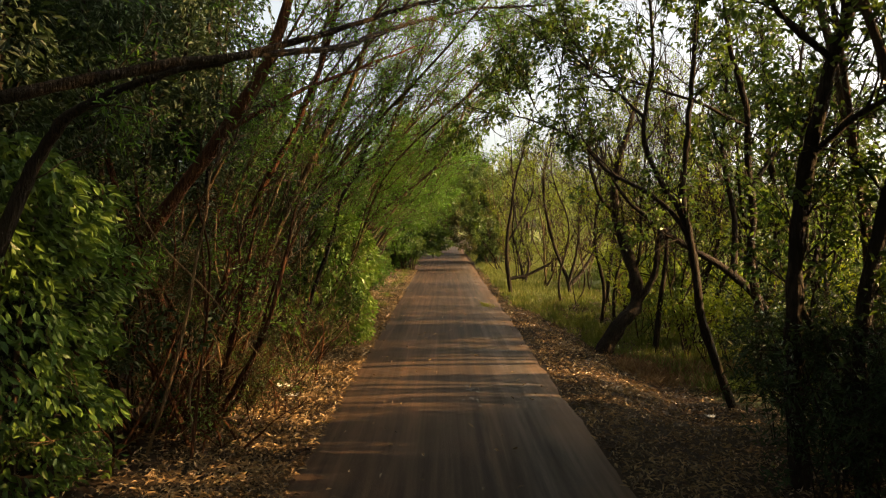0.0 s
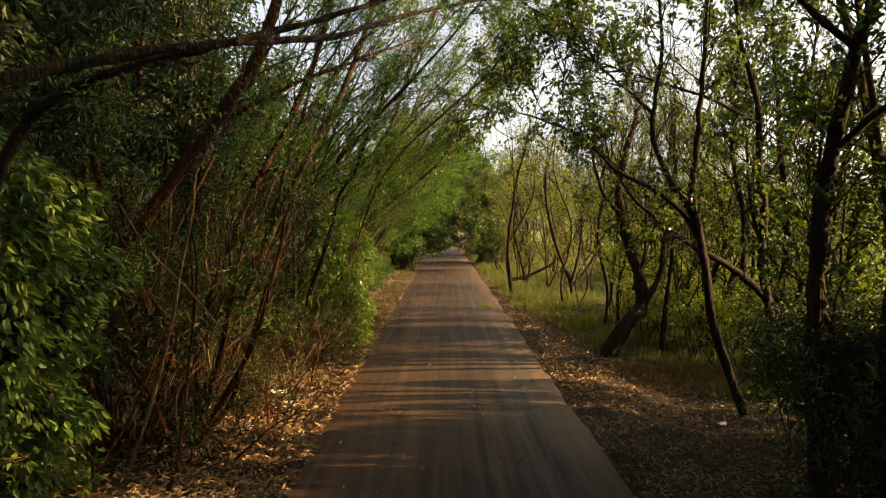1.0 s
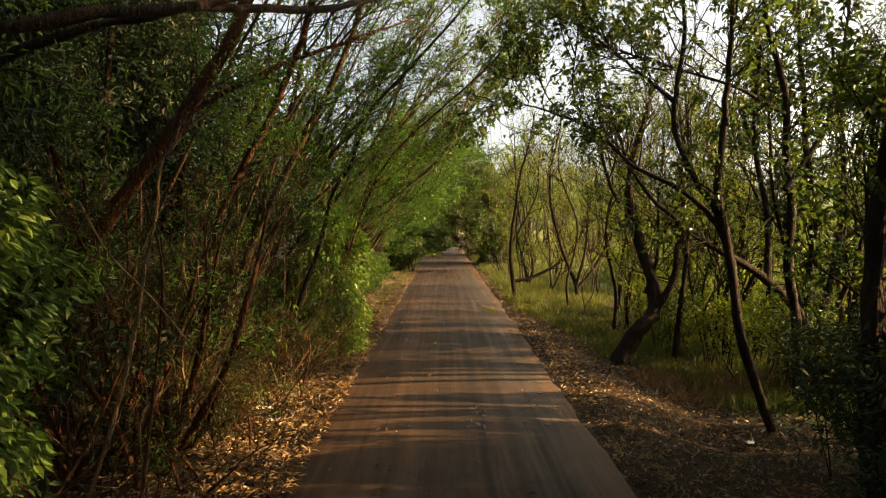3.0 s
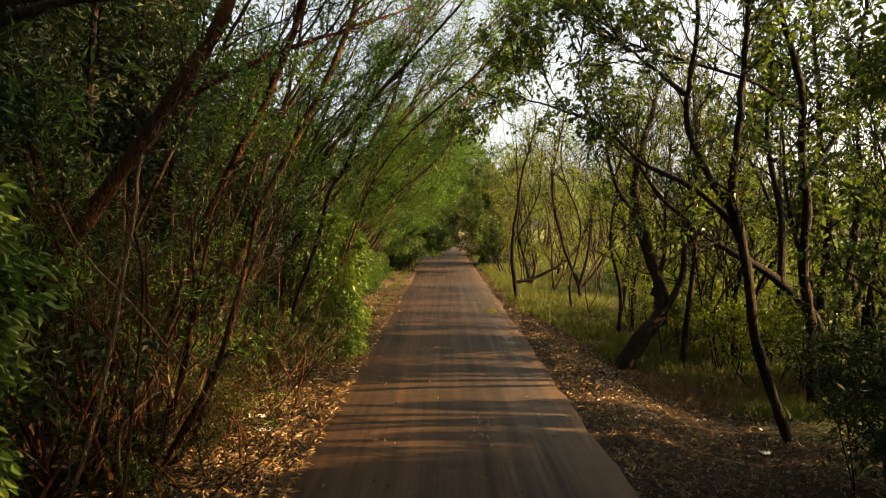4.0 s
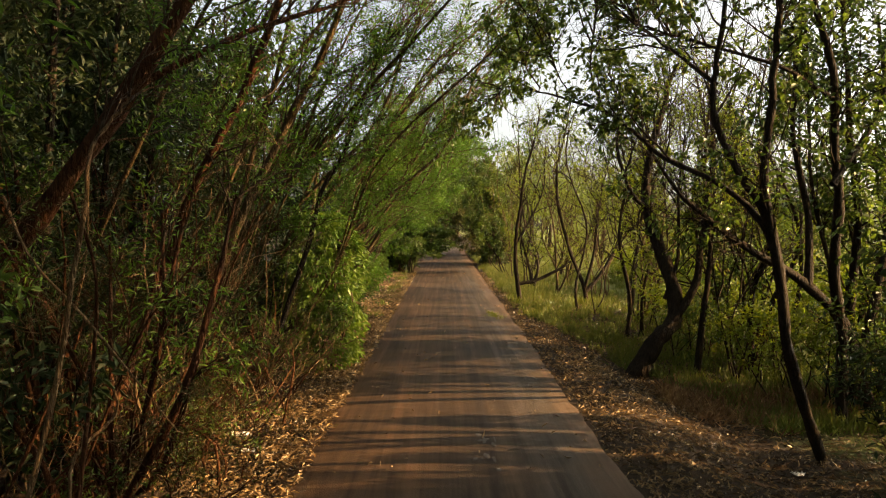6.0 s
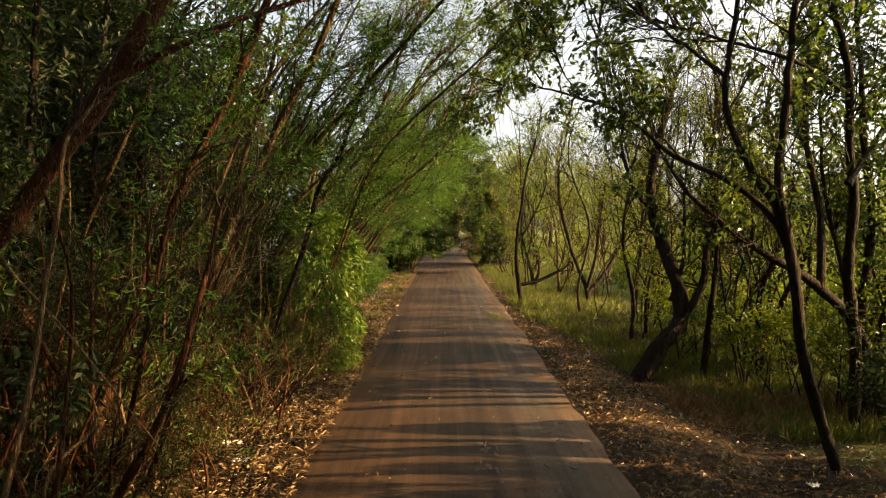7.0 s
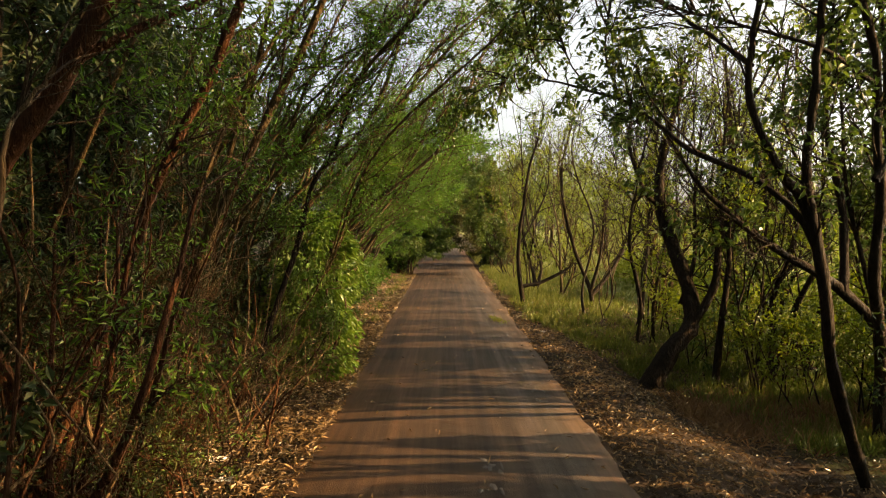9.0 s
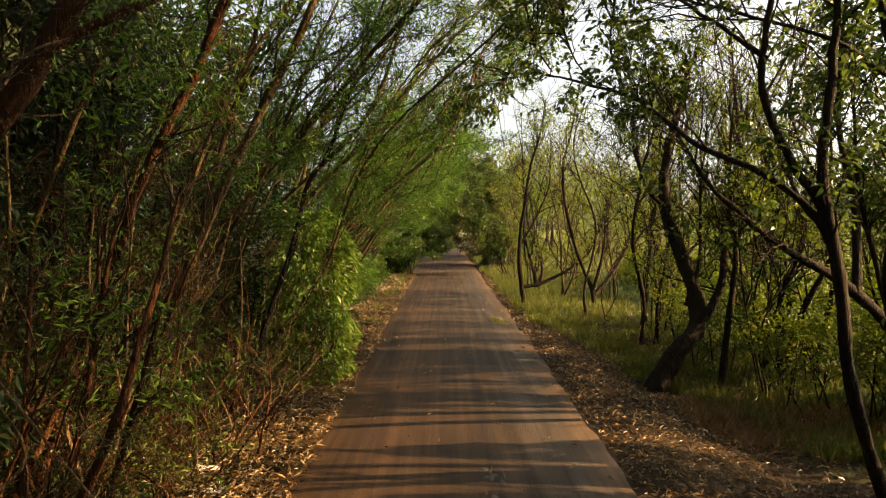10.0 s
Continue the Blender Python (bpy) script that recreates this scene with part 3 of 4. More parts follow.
def leaning_tree(y, x, seed, reach=3.6, height=6.5, count=7, leaves=26, mat=M_FEATHER, leaf=(0.095, 0.024), split=False, bare=99.0, start=0.38):
    rng = np.random.default_rng(seed)
    stems = []
    for i in range(count):
        r = reach * rng.uniform(0.4, 1.15)
        h = height * rng.uniform(0.55, 1.15)
        dy = rng.normal() * 1.6
        b = np.array([x + rng.normal() * 0.35, y + rng.normal() * 0.5, -0.1])
        w = rng.normal(size=(2, 3)) * 0.34
        stems.append(([tuple(b), tuple(b + [r * 0.24, dy * 0.25, h * 0.3] + w[0]), tuple(b + [r * 0.58, dy * 0.6, h * 0.65] + w[1]), tuple(b + [r, dy, h])],
                      0.018 + 0.055 * rng.random() ** 2, 0.010, 1.0))
    return grown("arching_tree", stems, dict(FEATHERY, leaves=leaves, leafmat=mat, leaf=leaf, split=split, jitter=0.05, show_twigs=leaf[0] < 0.2, bare_above=bare, start=start, leafy=0.7), seed,
                 "arching many-stemmed tree with feathery green foliage", "trees arching over the lane")


def slanting_tree(x, y, seed, count=5, height=7.6, start=0.3, leaves=30, leafy=0.8, bare=5.0, slope=(0.42, 0.78)):
    """Slender stems that all slant towards the lane, with sprays of fine leaves below and bare twigs above."""
    rng = np.random.default_rng(seed)
    stems = []
    for _ in range(count):
        k = rng.uniform(*slope)
        h = height * rng.uniform(0.75, 1.15)
        dy = rng.normal() * 0.7
        b = np.array([x + rng.normal() * 0.35, y + rng.normal() * 0.5, -0.1])
        w = rng.normal(size=(3, 3)) * 0.2
        stems.append(([tuple(b), tuple(b + [k * h * 0.22, dy * 0.25, h * 0.27] + w[0]), tuple(b + [k * h * 0.5, dy * 0.5, h * 0.53] + w[1]), tuple(b + [k * h * 0.78, dy * 0.8, h * 0.78] + w[2]), tuple(b + [k * h * 1.06, dy, h])],
                      0.018 + 0.045 * rng.random() ** 1.5, 0.008, 1.0))
    return grown("arching_tree", stems, dict(FEATHERY, boughs=14, bough_len=2.0, twigs=9, twig_len=0.62, spread=0.6, lift=0.06, bias=(0.16, 0, 0.05), leaves=leaves, leafy=leafy, leaf=(0.085, 0.024), flat=0.25,
                                             bare_above=bare, bare_twigs=0.7, bough_r=0.011, start=start, bark=M_BARK_MOSS, twigmat=M_BARK_MOSS, jitter=0.04, reach=0.05), seed,
                 "arching many-stemmed tree with feathery green foliage", "trees arching over the lane")


for i, (x, y) in enumerate([(-4.7, 11.2), (-4.5, 12.6), (-4.4, 14.0), (-4.3, 15.4), (-4.1, 16.9), (-4.0, 18.4), (-3.9, 20.0), (-3.8, 21.8), (-3.9, 23.6)]):
    slanting_tree(x, y, 200 + i, 5 if 13 < y < 18 else 4, 7.6, 0.45 if y < 13 else 0.3, 18 if y < 13 else 25, 0.6 if y < 13 else 0.85, 4.6 if y < 18 else 5.4)
for i, (x, y) in enumerate([(-4.2, 25.5), (-4.3, 28.5), (-4.4, 32.0), (-4.4, 36.0), (-4.4, 40.0)]):
    leaning_tree(y, x - 0.2, 220 + i, reach=4.6, height=7.0, count=8, leaves=26, leaf=(0.13, 0.036), bare=6.2, start=0.34)
for i, (x, y) in enumerate([(-4.4, 45.0), (-3.8, 51.0), (-3.3, 57.0), (-3.2, 63.0), (-3.0, 70.0), (-2.6, 78.0)]):
    leaning_tree(y, x, 240 + i, reach=5.6, height=7.4, count=8, leaves=20, leaf=(0.20, 0.06), start=0.45 if y < 55 else 0.62, mat=M_BROAD)
for i, (x, y) in enumerate([(4.9, 50.0), (4.9, 56.0), (4.8, 62.0), (4.9, 69.0)]):
    leaning_tree(y, x, 250 + i, reach=-4.6, height=7.0, count=9, leaves=22, leaf=(0.19, 0.07), mat=M_BROAD, start=0.3 if y < 60 else 0.62)
# more such trees, unseen beside and behind the camera, added to block light overhead
def unseen_roof_tree(x, y, seed):
    rng = np.random.default_rng(seed)
    side = -math.copysign(1, x)
    stems = []
    for _ in range(7):
        r = rng.uniform(2.0, 6.0) * side
        h = rng.uniform(5.6, 7.6) + (1.9 if y > 5 else 0)
        dy = rng.normal() * 1.2 - 0.6
        b = np.array([x + rng.normal() * 0.3, y + rng.normal() * 0.4, -0.1])
        stems.append(([tuple(b), tuple(b + [r * 0.1, dy * 0.2, h * 0.4]), tuple(b + [r * 0.4, dy * 0.6, h * 0.85]), tuple(b + [r, dy, h])], rng.uniform(0.04, 0.08), 0.015, 1.0))
    grown("arching_tree", stems, dict(FEATHERY, boughs=12, start=0.8 if y > 8 else 0.74, leaves=4, leaf=(0.46, 0.20), leafy=0.9, lift=0.1, bias=(0, -0.1, 0.1), show_twigs=False), seed,
          "arching many-stemmed tree with feathery green foliage", "trees arching over the lane")


for i, (x, y) in enumerate([(-4.6, 1.2), (-4.3, -2.0), (-4.2, -6.0), (-4.2, -11.0), (4.9, 2.0), (4.8, -2.0), (4.9, -6.5), (4.9, -11.5), (5.4, 5.2), (5.6, 8.2), (5.2, 6.6)]):
    unseen_roof_tree(x, y, 260 + i)

# single thick stems of the left thicket
STEM = dict(FEATHERY, bark=M_BARK_RED, boughs=9, leaves=15, split=True, start=0.42, bare_above=4.9)
LEFT_LABEL, LEFT_GROUP = "leaning reddish-brown tree in the roadside thicket", "trees arching over the lane"
grown("leaning_trunk_tree", [
    ([(-4.6, 8.8, -0.1), (-4.15, 8.7, 1.8), (-3.3, 8.6, 3.0), (-2.5, 8.45, 3.95), (-1.95, 8.4, 4.9), (-1.5, 8.3, 6.4)], 0.11, 0.05, 1.4),
    ([(-2.6, 8.45, 3.8), (-1.9, 8.8, 4.3), (-1.2, 9.3, 4.7), (-0.4, 10.0, 5.2)], 0.035, 0.01, 1.0),
], STEM, 31, LEFT_LABEL, LEFT_GROUP)
grown("leaning_trunk_tree", [
    ([(-3.9, 10.2, -0.1), (-3.35, 10.05, 1.3), (-2.95, 9.95, 2.3), (-2.6, 9.8, 3.1), (-2.05, 9.6, 4.0), (-1.5, 9.4, 5.2), (-1.2, 9.3, 6.6)], 0.055, 0.03, 1.4),
    ([(-3.2, 9.2, -0.1), (-3.5, 9.3, 0.9), (-3.8, 9.3, 1.7), (-4.15, 9.4, 2.4), (-4.6, 9.5, 3.8)], 0.085, 0.04, 0.6),
    ([(-3.35, 9.0, -0.1), (-3.75, 9.0, 0.8), (-3.95, 9.1, 1.8), (-4.0, 9.1, 3.2)], 0.06, 0.02, 0.5),
], STEM, 32, LEFT_LABEL, LEFT_GROUP)
grown("leaning_trunk_tree", [
    ([(-3.9, 12.2, -0.1), (-3.0, 12.0, 2.2), (-2.3, 11.9, 3.7), (-1.5, 11.7, 5.2), (-0.9, 11.6, 6.8)], 0.07, 0.03, 1.4),
    ([(-3.1, 12.0, 2.0), (-2.6, 12.0, 3.6), (-2.2, 12.1, 5.0), (-1.9, 12.1, 6.5)], 0.04, 0.015, 1.0),
], dict(STEM, bark=M_BARK_MOSS), 33, LEFT_LABEL, LEFT_GROUP)
grown("leaning_trunk_tree", [
    ([(-3.1, 14.2, -0.1), (-2.65, 14.2, 1.3), (-2.33, 14.2, 2.2), (-2.05, 14.2, 3.2), (-1.75, 14.2, 3.7), (-1.45, 14.2, 4.6), (-0.9, 14.2, 6.0)], 0.05, 0.018, 0.6),
], dict(STEM, bark=M_BARK_DARK), 34, LEFT_LABEL, LEFT_GROUP)
grown("leaning_trunk_tree", [
    ([(-3.6, 20.0, -0.1), (-2.4, 19.6, 2.8), (-1.6, 19.5, 4.3), (-0.4, 19.5, 6.4)], 0.06, 0.02, 1.3),
    ([(-3.4, 20.2, 0.4), (-2.2, 20.6, 3.4), (-1.0, 20.9, 5.0), (0.4, 21.0, 6.2)], 0.05, 0.015, 1.3),
    ([(-0.42, 19.5, 6.38), (-0.1, 19.5, 6.0), (0.02, 19.5, 5.2), (0.18, 19.5, 4.5), (0.1, 19.5, 4.05)], 0.022, 0.010, 0.0),
], dict(STEM, bark=M_BARK_MOSS), 35, LEFT_LABEL, LEFT_GROUP)
rb = np.random.default_rng(38)
bundle = []
for i in range(14):
    b = np.array([-3.55 + rb.normal() * 0.28, 8.9 + rb.normal() * 0.4, -0.1])
    e = b + [np.clip(rb.normal() * 1.2, -1.8, 1.2), rb.normal() * 0.6, rb.uniform(1.4, 3.2)]
    m = b + (e - b) * 0.45 + rb.normal(size=3) * 0.24
    bundle.append(([tuple(b), tuple(m), tuple(e)], rb.uniform(0.022, 0.052), 0.012, 0.5))
grown("reddish_clump", bundle, dict(STEM, leaves=10, leafy=0.5, start=0.55, bark=M_BARK_RED, bough_len=1.1), 38, "clump of crossing reddish bare stems beneath foliage", LEFT_GROUP)
grown("bare_sapling", [
    ([(-3.4, 7.8, -0.1), (-2.95, 7.7, 1.2), (-2.68, 7.6, 2.3), (-2.53, 7.5, 2.9), (-2.46, 7.5, 3.24), (-2.3, 7.5, 3.42), (-2.18, 7.5, 3.6)], 0.022, 0.008, 0.6),
], dict(STEM, bark=M_TWIG, leaves=0, start=0.4, twigs=4, bough_len=0.7), 36, "bare pale crooked sapling in the thicket", LEFT_GROUP)


def fallen_stick(points, radius, seed):
    bark = M_TWIG if seed % 2 else M_BARK_RED
    t = Tubes()
    t.add(curve_through(points, 14), radius, radius * 0.5, 6, 1.0, np.random.default_rng(seed), 0.08)
    tagged(new("dead_stick", t.mesh("dead_stick", bark)), "dry bare stick leaning in the thicket", "branch", "dead sticks in the thicket")


fallen_stick([(-3.75, 8.5, 2.9), (-3.2, 7.95, 2.4), (-2.68, 7.75, 1.96), (-2.34, 7.7, 1.57), (-2.0, 7.7, 1.14)], 0.013, 1)
fallen_stick([(-3.3, 8.3, -0.02), (-2.6, 8.3, 1.6), (-2.37, 8.3, 2.0), (-2.03, 8.3, 2.4)], 0.014, 2)
fallen_stick([(-4.3, 8.0, 1.25), (-3.9, 7.9, 0.7), (-3.5, 7.8, 0.0)], 0.028, 4)
fallen_stick([(-2.95, 8.1, -0.02), (-3.3, 8.2, 0.75), (-3.75, 8.3, 1.3), (-4.1, 8.5, 2.1)], 0.034, 6)
fallen_stick([(-3.7, 7.6, -0.02), (-3.35, 7.8, 0.6), (-3.1, 8.2, 1.5)], 0.022, 8)
rs = np.random.default_rng(37)
for i in range(40):
    y = rs.uniform(7.6, 16)
    b = np.array([-3.3 + rs.normal() * 0.4, y, -0.02 + float(rise(y))])
    e = b + [rs.uniform(-1.1, 1.0), rs.normal() * 0.7, rs.uniform(0.9, 3.4)]
    m = rs.normal(size=(2, 3)) * 0.14
    fallen_stick([tuple(b), tuple(b + (e - b) * 0.35 + m[0]), tuple(b + (e - b) * 0.7 + m[1]), tuple(e)], 0.007 + 0.019 * rs.random() ** 2, 50 + i)

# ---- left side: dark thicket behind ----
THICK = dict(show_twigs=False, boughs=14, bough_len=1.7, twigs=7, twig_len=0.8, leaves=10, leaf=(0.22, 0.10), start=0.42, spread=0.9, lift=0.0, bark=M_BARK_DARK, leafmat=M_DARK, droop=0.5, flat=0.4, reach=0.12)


def thicket_tree(x, y, seed, height=6.5, start=0.42, fine=False):
    rng = np.random.default_rng(seed)
    stems = []
    for i in range(4):
        a = rng.uniform(0, 6.28)
        r = rng.uniform(0.3, 1.6)
        b = np.array([x + rng.normal() * 0.3, y + rng.normal() * 0.3, -0.1])
        h = height * rng.uniform(0.75, 1.15)
        stems.append(([tuple(b), tuple(b + [r * 0.3 * math.cos(a), r * 0.3 * math.sin(a), h * 0.4]), tuple(b + [r * math.cos(a), r * math.sin(a), h])], rng.uniform(0.05, 0.1), 0.02, 1.0))
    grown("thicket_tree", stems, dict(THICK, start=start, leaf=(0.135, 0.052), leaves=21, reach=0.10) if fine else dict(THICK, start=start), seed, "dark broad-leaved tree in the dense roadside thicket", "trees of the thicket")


# rows past x -10 and trees behind the camera are added to block light
for i, (x, y) in enumerate([(-6.2, 5.0), (-5.6, 8.0), (-6.4, 10.5), (-5.8, 13.0), (-6.3, 16.0), (-5.7, 19.0), (-6.3, 23.0), (-5.8, 28.0), (-6.2, 34.0), (-5.9, 42.0), (-5.8, 52.0), (-5.5, 64.0),
                            (-8.5, 9.0), (-8.5, 12.0), (-8.5, 15.0), (-8.4, 18.5), (-8.5, 22.0), (-8.6, 5.5), (-8.4, 27.0), (-6.0, 1.0), (-6.2, -4.0), (-6.0, -10.0), (-10.8, 3.0), (-11.0, 6.5), (-10.6, 10.0), (-11.0, 13.0), (-10.7, 16.0), (-11.0, 19.5), (-10.7, 23.0), (-13.5, 8.0), (-13.5, 12.5), (-13.5, 17.0), (-9.0, 14.5), (-9.4, 18.0), (-8.2, 20.5), (-8.1, 16.2), (-4.9, 10.2), (-4.9, 13.4), (-5.3, 15.5), (-5.2, 7.0)]):
    thicket_tree(x, y, 300 + i, 8.2 if x > -7 and 9 < y < 17 else 9.8 if x < -8 and 4 < y < 24 else 6.5, 0.05 if x < -8 else 0.42, x > -7 and 6 < y < 16)
# trees added to hold back the low sun, mostly out of view
for i, (x, y) in enumerate([(9.8, 5.2), (12.5, 30.0)]):
    grown("shade_tree", [([(x, y, -0.1), (x - 0.3, y, 2.6), (x - 0.6, y + 0.4, 6.8)], 0.12, 0.03, 1.5), ([(x - 0.2, y, 1.6), (x - 1.3, y - 0.6, 4.0), (x - 1.8, y - 0.8, 6.3)], 0.07, 0.02, 1.4),
                         ([(x - 0.2, y, 2.0), (x + 0.4, y + 1.2, 4.2), (x + 0.6, y + 1.8, 6.5)], 0.07, 0.02, 1.4)],
          dict(AIRY, split=False, show_twigs=False, leaves=12, leaf=(0.15, 0.07), start=0.25, boughs=13), 350 + i, "broad-leaved tree added at the field's edge for shade", "trees along the field edge")
# unseen trees on the other verge, beside and behind the camera, added for shade
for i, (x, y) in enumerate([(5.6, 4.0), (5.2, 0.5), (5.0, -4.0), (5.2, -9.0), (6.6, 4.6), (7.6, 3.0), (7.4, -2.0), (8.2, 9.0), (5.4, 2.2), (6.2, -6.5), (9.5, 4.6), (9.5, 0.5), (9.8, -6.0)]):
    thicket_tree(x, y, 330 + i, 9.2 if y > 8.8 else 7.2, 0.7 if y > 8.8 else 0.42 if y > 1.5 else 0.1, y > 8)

# small leafy trees under the taller ones of the verge
for i, (x, y, tall) in enumerate([(7.6, 14.4, 3.6), (6.4, 17.9, 3.2), (8.2, 16.6, 4.0), (7.6, 19.6, 3.6)]):
    grown("understorey_tree", [([(x, y, -0.1), (x + 0.15, y, tall * 0.35), (x - 0.1, y + 0.1, tall * 0.7), (x - 0.3, y + 0.2, tall)], 0.045, 0.012, 1.0), ([(x, y, 0.2), (x + 0.4, y - 0.2, tall * 0.5), (x + 0.7, y - 0.3, tall * 0.95)], 0.035, 0.01, 1.0),
                               ([(x, y, 0.3), (x - 0.45, y + 0.1, tall * 0.45), (x - 0.8, y + 0.2, tall * 0.85)], 0.03, 0.01, 1.0)],
          dict(AIRY, start=0.25, leafy=0.55, boughs=13, bough_len=1.2, twig_len=0.5), 380 + i, "small leafy tree beneath the taller verge trees", "trees beside the lane", stem_name="limb")
# one more, out of view, added to shade the left thicket
x, y = 9.6, 11.2
grown("shade_tree", [([(x, y, -0.1), (x - 0.2, y, 2.4), (x - 0.3, y + 0.3, 6.4)], 0.11, 0.03, 1.3), ([(x - 0.1, y, 1.8), (x - 0.4, y - 0.9, 4.0), (x - 0.5, y - 1.5, 6.0)], 0.06, 0.02, 1.3),
                     ([(x - 0.1, y, 2.0), (x - 0.3, y + 1.0, 4.2), (x - 0.4, y + 1.7, 6.2)], 0.06, 0.02, 1.3)],
      dict(AIRY, split=False, start=0.62, leafy=0.45), 390, "broad-leaved tree added at the field's edge for shade", "trees along the field edge")

# ---- the near limb that crosses above the lane ----
grown("overhanging_tree", [
    ([(-4.6, 5.9, -0.1), (-4.3, 6.0, 1.2), (-3.8, 6.0, 2.6), (-3.5, 6.0, 3.2), (-3.15, 5.9, 3.6), (-2.5, 5.75, 3.86), (-1.9, 5.95, 4.06)], 0.085, 0.02, 0.3),
    ([(-5.2, 5.0, 3.2), (-3.7, 5.2, 3.5), (-2.6, 5.6, 3.85), (-1.8, 6.0, 4.1), (-1.2, 7.6, 4.6), (-0.7, 9.6, 5.4), (0.5, 11.5, 6.3), (1.8, 12.5, 6.6)], 0.055, 0.012, 1.6),
    ([(-1.9, 6.0, 4.05), (-1.2, 6.5, 4.4), (-0.4, 7.2, 4.9), (0.3, 8.2, 5.4)], 0.035, 0.012, 1.2),
], dict(FEATHERY, start=0.4, bark=M_BARK_DARK, leaves=12), 41, "overhanging tree whose long limb crosses above the lane", "trees arching over the lane", stem_name="limb")


# ---- shrubs hung with vines ----
def vine_mound(name, centre, size, count, leaf, seed, mat, label, low=0.0, singles=0):
    """A draped mound of hanging leaves over a few hidden stems."""
    rng = np.random.default_rng(seed)
    root = new(name)
    root.location = (centre[0], centre[1], float(rise(centre[1])))
    tagged(root, label=label, category="shrub")
    d = unit(rng.normal(size=(count, 3)))
    d[:, 2] = np.abs(d[:, 2]) * 1.0
    z0 = rng.random(count)
    ang = rng.uniform(0, 2 * np.pi, count)
    h = size[2]
    zz = low + (h - low) * z0 ** 0.85
    prof = np.sqrt(np.clip(1 - ((zz - 0.45 * h) / (0.58 * h)) ** 2, 0.02, 1))
    lump = 1 + 0.22 * np.sin(ang * 3 + zz * 2.3 + seed) + 0.16 * np.sin(ang * 7 - zz * 4.1) + 0.12 * np.sin(zz * 9 + ang * 2)
    rad = prof * lump * rng.uniform(0.62, 1.05, count) ** 0.5
    p = np.stack([centre[0] + size[0] * rad * np.cos(ang), centre[1] + size[1] * rad * np.sin(ang), zz], -1)
    out = np.stack([np.cos(ang), np.sin(ang), np.full(count, -0.35)], -1)
    lift = float(rise(centre[1]))
    p[:, 2] += lift
    way = out + rng.normal(size=p.shape) * 0.6
    if singles:
        # the leaves that face the lane are parts of their own
        facing = (p[:, 0] - centre[0]) / size[0] - 0.5 * (p[:, 1] - centre[1]) / size[1] + rad
        near = np.argsort(-facing)[: singles * 6][::6]
        one = oval_leaves_mesh("leaf", np.zeros((1, 3)), np.array([[1.0, 0, 0]]), leaf[0], leaf[1], mat, np.random.default_rng(3), 0, 1.0)
        for k in near:
            d = Vector(way[k] + [0, 0, -0.45]).normalized()
            turn = d.to_track_quat("X", "Z").to_matrix().to_4x4()
            lf = piece("leaf", one, root)
            f = rng.uniform(0.8, 1.25)
            lf.matrix_basis = Matrix.Translation(p[k]) @ turn @ pose(0, 0, 0, rng.normal() * 35) @ Matrix.Diagonal((f, f, f, 1))
        p, way = np.delete(p, near, 0), np.delete(way, near, 0)
    tagged(piece("foliage", oval_leaves_mesh("foliage", p, way, leaf[0], leaf[1], mat, rng, 0.4, 0.3), root), kind="stuff")
    for _ in range(5):
        t = Tubes()
        a = rng.uniform(0, 6.28)
        f = np.array([centre[0] + 0.2 * math.cos(a), centre[1] + 0.2 * math.sin(a), lift - 0.1])
        e = np.array([centre[0] + size[0] * 0.5 * math.cos(a), centre[1] + size[1] * 0.5 * math.sin(a), lift + h * 0.85])
        t.add(curve_through([f, (f + e) / 2 + rng.normal(size=3) * 0.12, e], 9), 0.035, 0.012, 6, 1, rng, 0.05)
        piece("stem", t.mesh("stem", M_BARK), root)
    return root


vine_mound("vine_covered_shrub", (-4.5, 6.9), (1.08, 1.3, 3.55), 10500, (0.125, 0.055), 51, M_VINE, "tall shrub draped in drooping green vine leaves", 0.0, 300)
vine_mound("leafy_shrub", (-2.38, 15.9), (0.74, 0.95, 2.9), 6500, (0.125, 0.056), 52, M_SUN_TINTED, "green leafy shrub at the lane's edge, sunlight put into its colour", 0.0, 120)
vine_mound("rounded_shrub", (-1.9, 42.0), (1.95, 2.0, 3.2), 9000, (0.2, 0.085), 53, M_BROAD, "rounded dark green shrub leaning over the lane", 0.95)
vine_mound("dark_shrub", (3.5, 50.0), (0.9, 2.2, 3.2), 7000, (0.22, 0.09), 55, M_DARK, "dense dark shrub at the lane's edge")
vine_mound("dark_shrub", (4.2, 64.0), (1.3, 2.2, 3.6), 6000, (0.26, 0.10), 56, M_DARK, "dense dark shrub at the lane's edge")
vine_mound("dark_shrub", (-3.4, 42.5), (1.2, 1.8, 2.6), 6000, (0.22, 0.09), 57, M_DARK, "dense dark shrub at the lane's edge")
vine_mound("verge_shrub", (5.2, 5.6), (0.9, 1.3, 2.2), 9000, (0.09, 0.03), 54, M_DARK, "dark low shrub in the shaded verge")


# tall shrubs added at the field's edge, mostly unseen: their gaps stripe the low sun
for i, (x, y, half, tall) in enumerate([(8.4, 6.6, 1.1, 2.9), (8.2, 8.8, 0.8, 3.0), (8.0, 10.28, 0.2, 2.7), (8.1, 10.9, 0.2, 2.5), (8.2, 11.75, 0.36, 2.7), (9.6, 15.5, 0.35, 2.6), (9.8, 17.6, 0.35, 2.6)]):
    vine_mound("sun_stripe_shrub", (x, y), (0.8, half, tall), int(4200 * half + 700), (0.12, 0.05), 900 + i, M_BROAD, "tall leafy shrub added to cut the low sun into stripes")


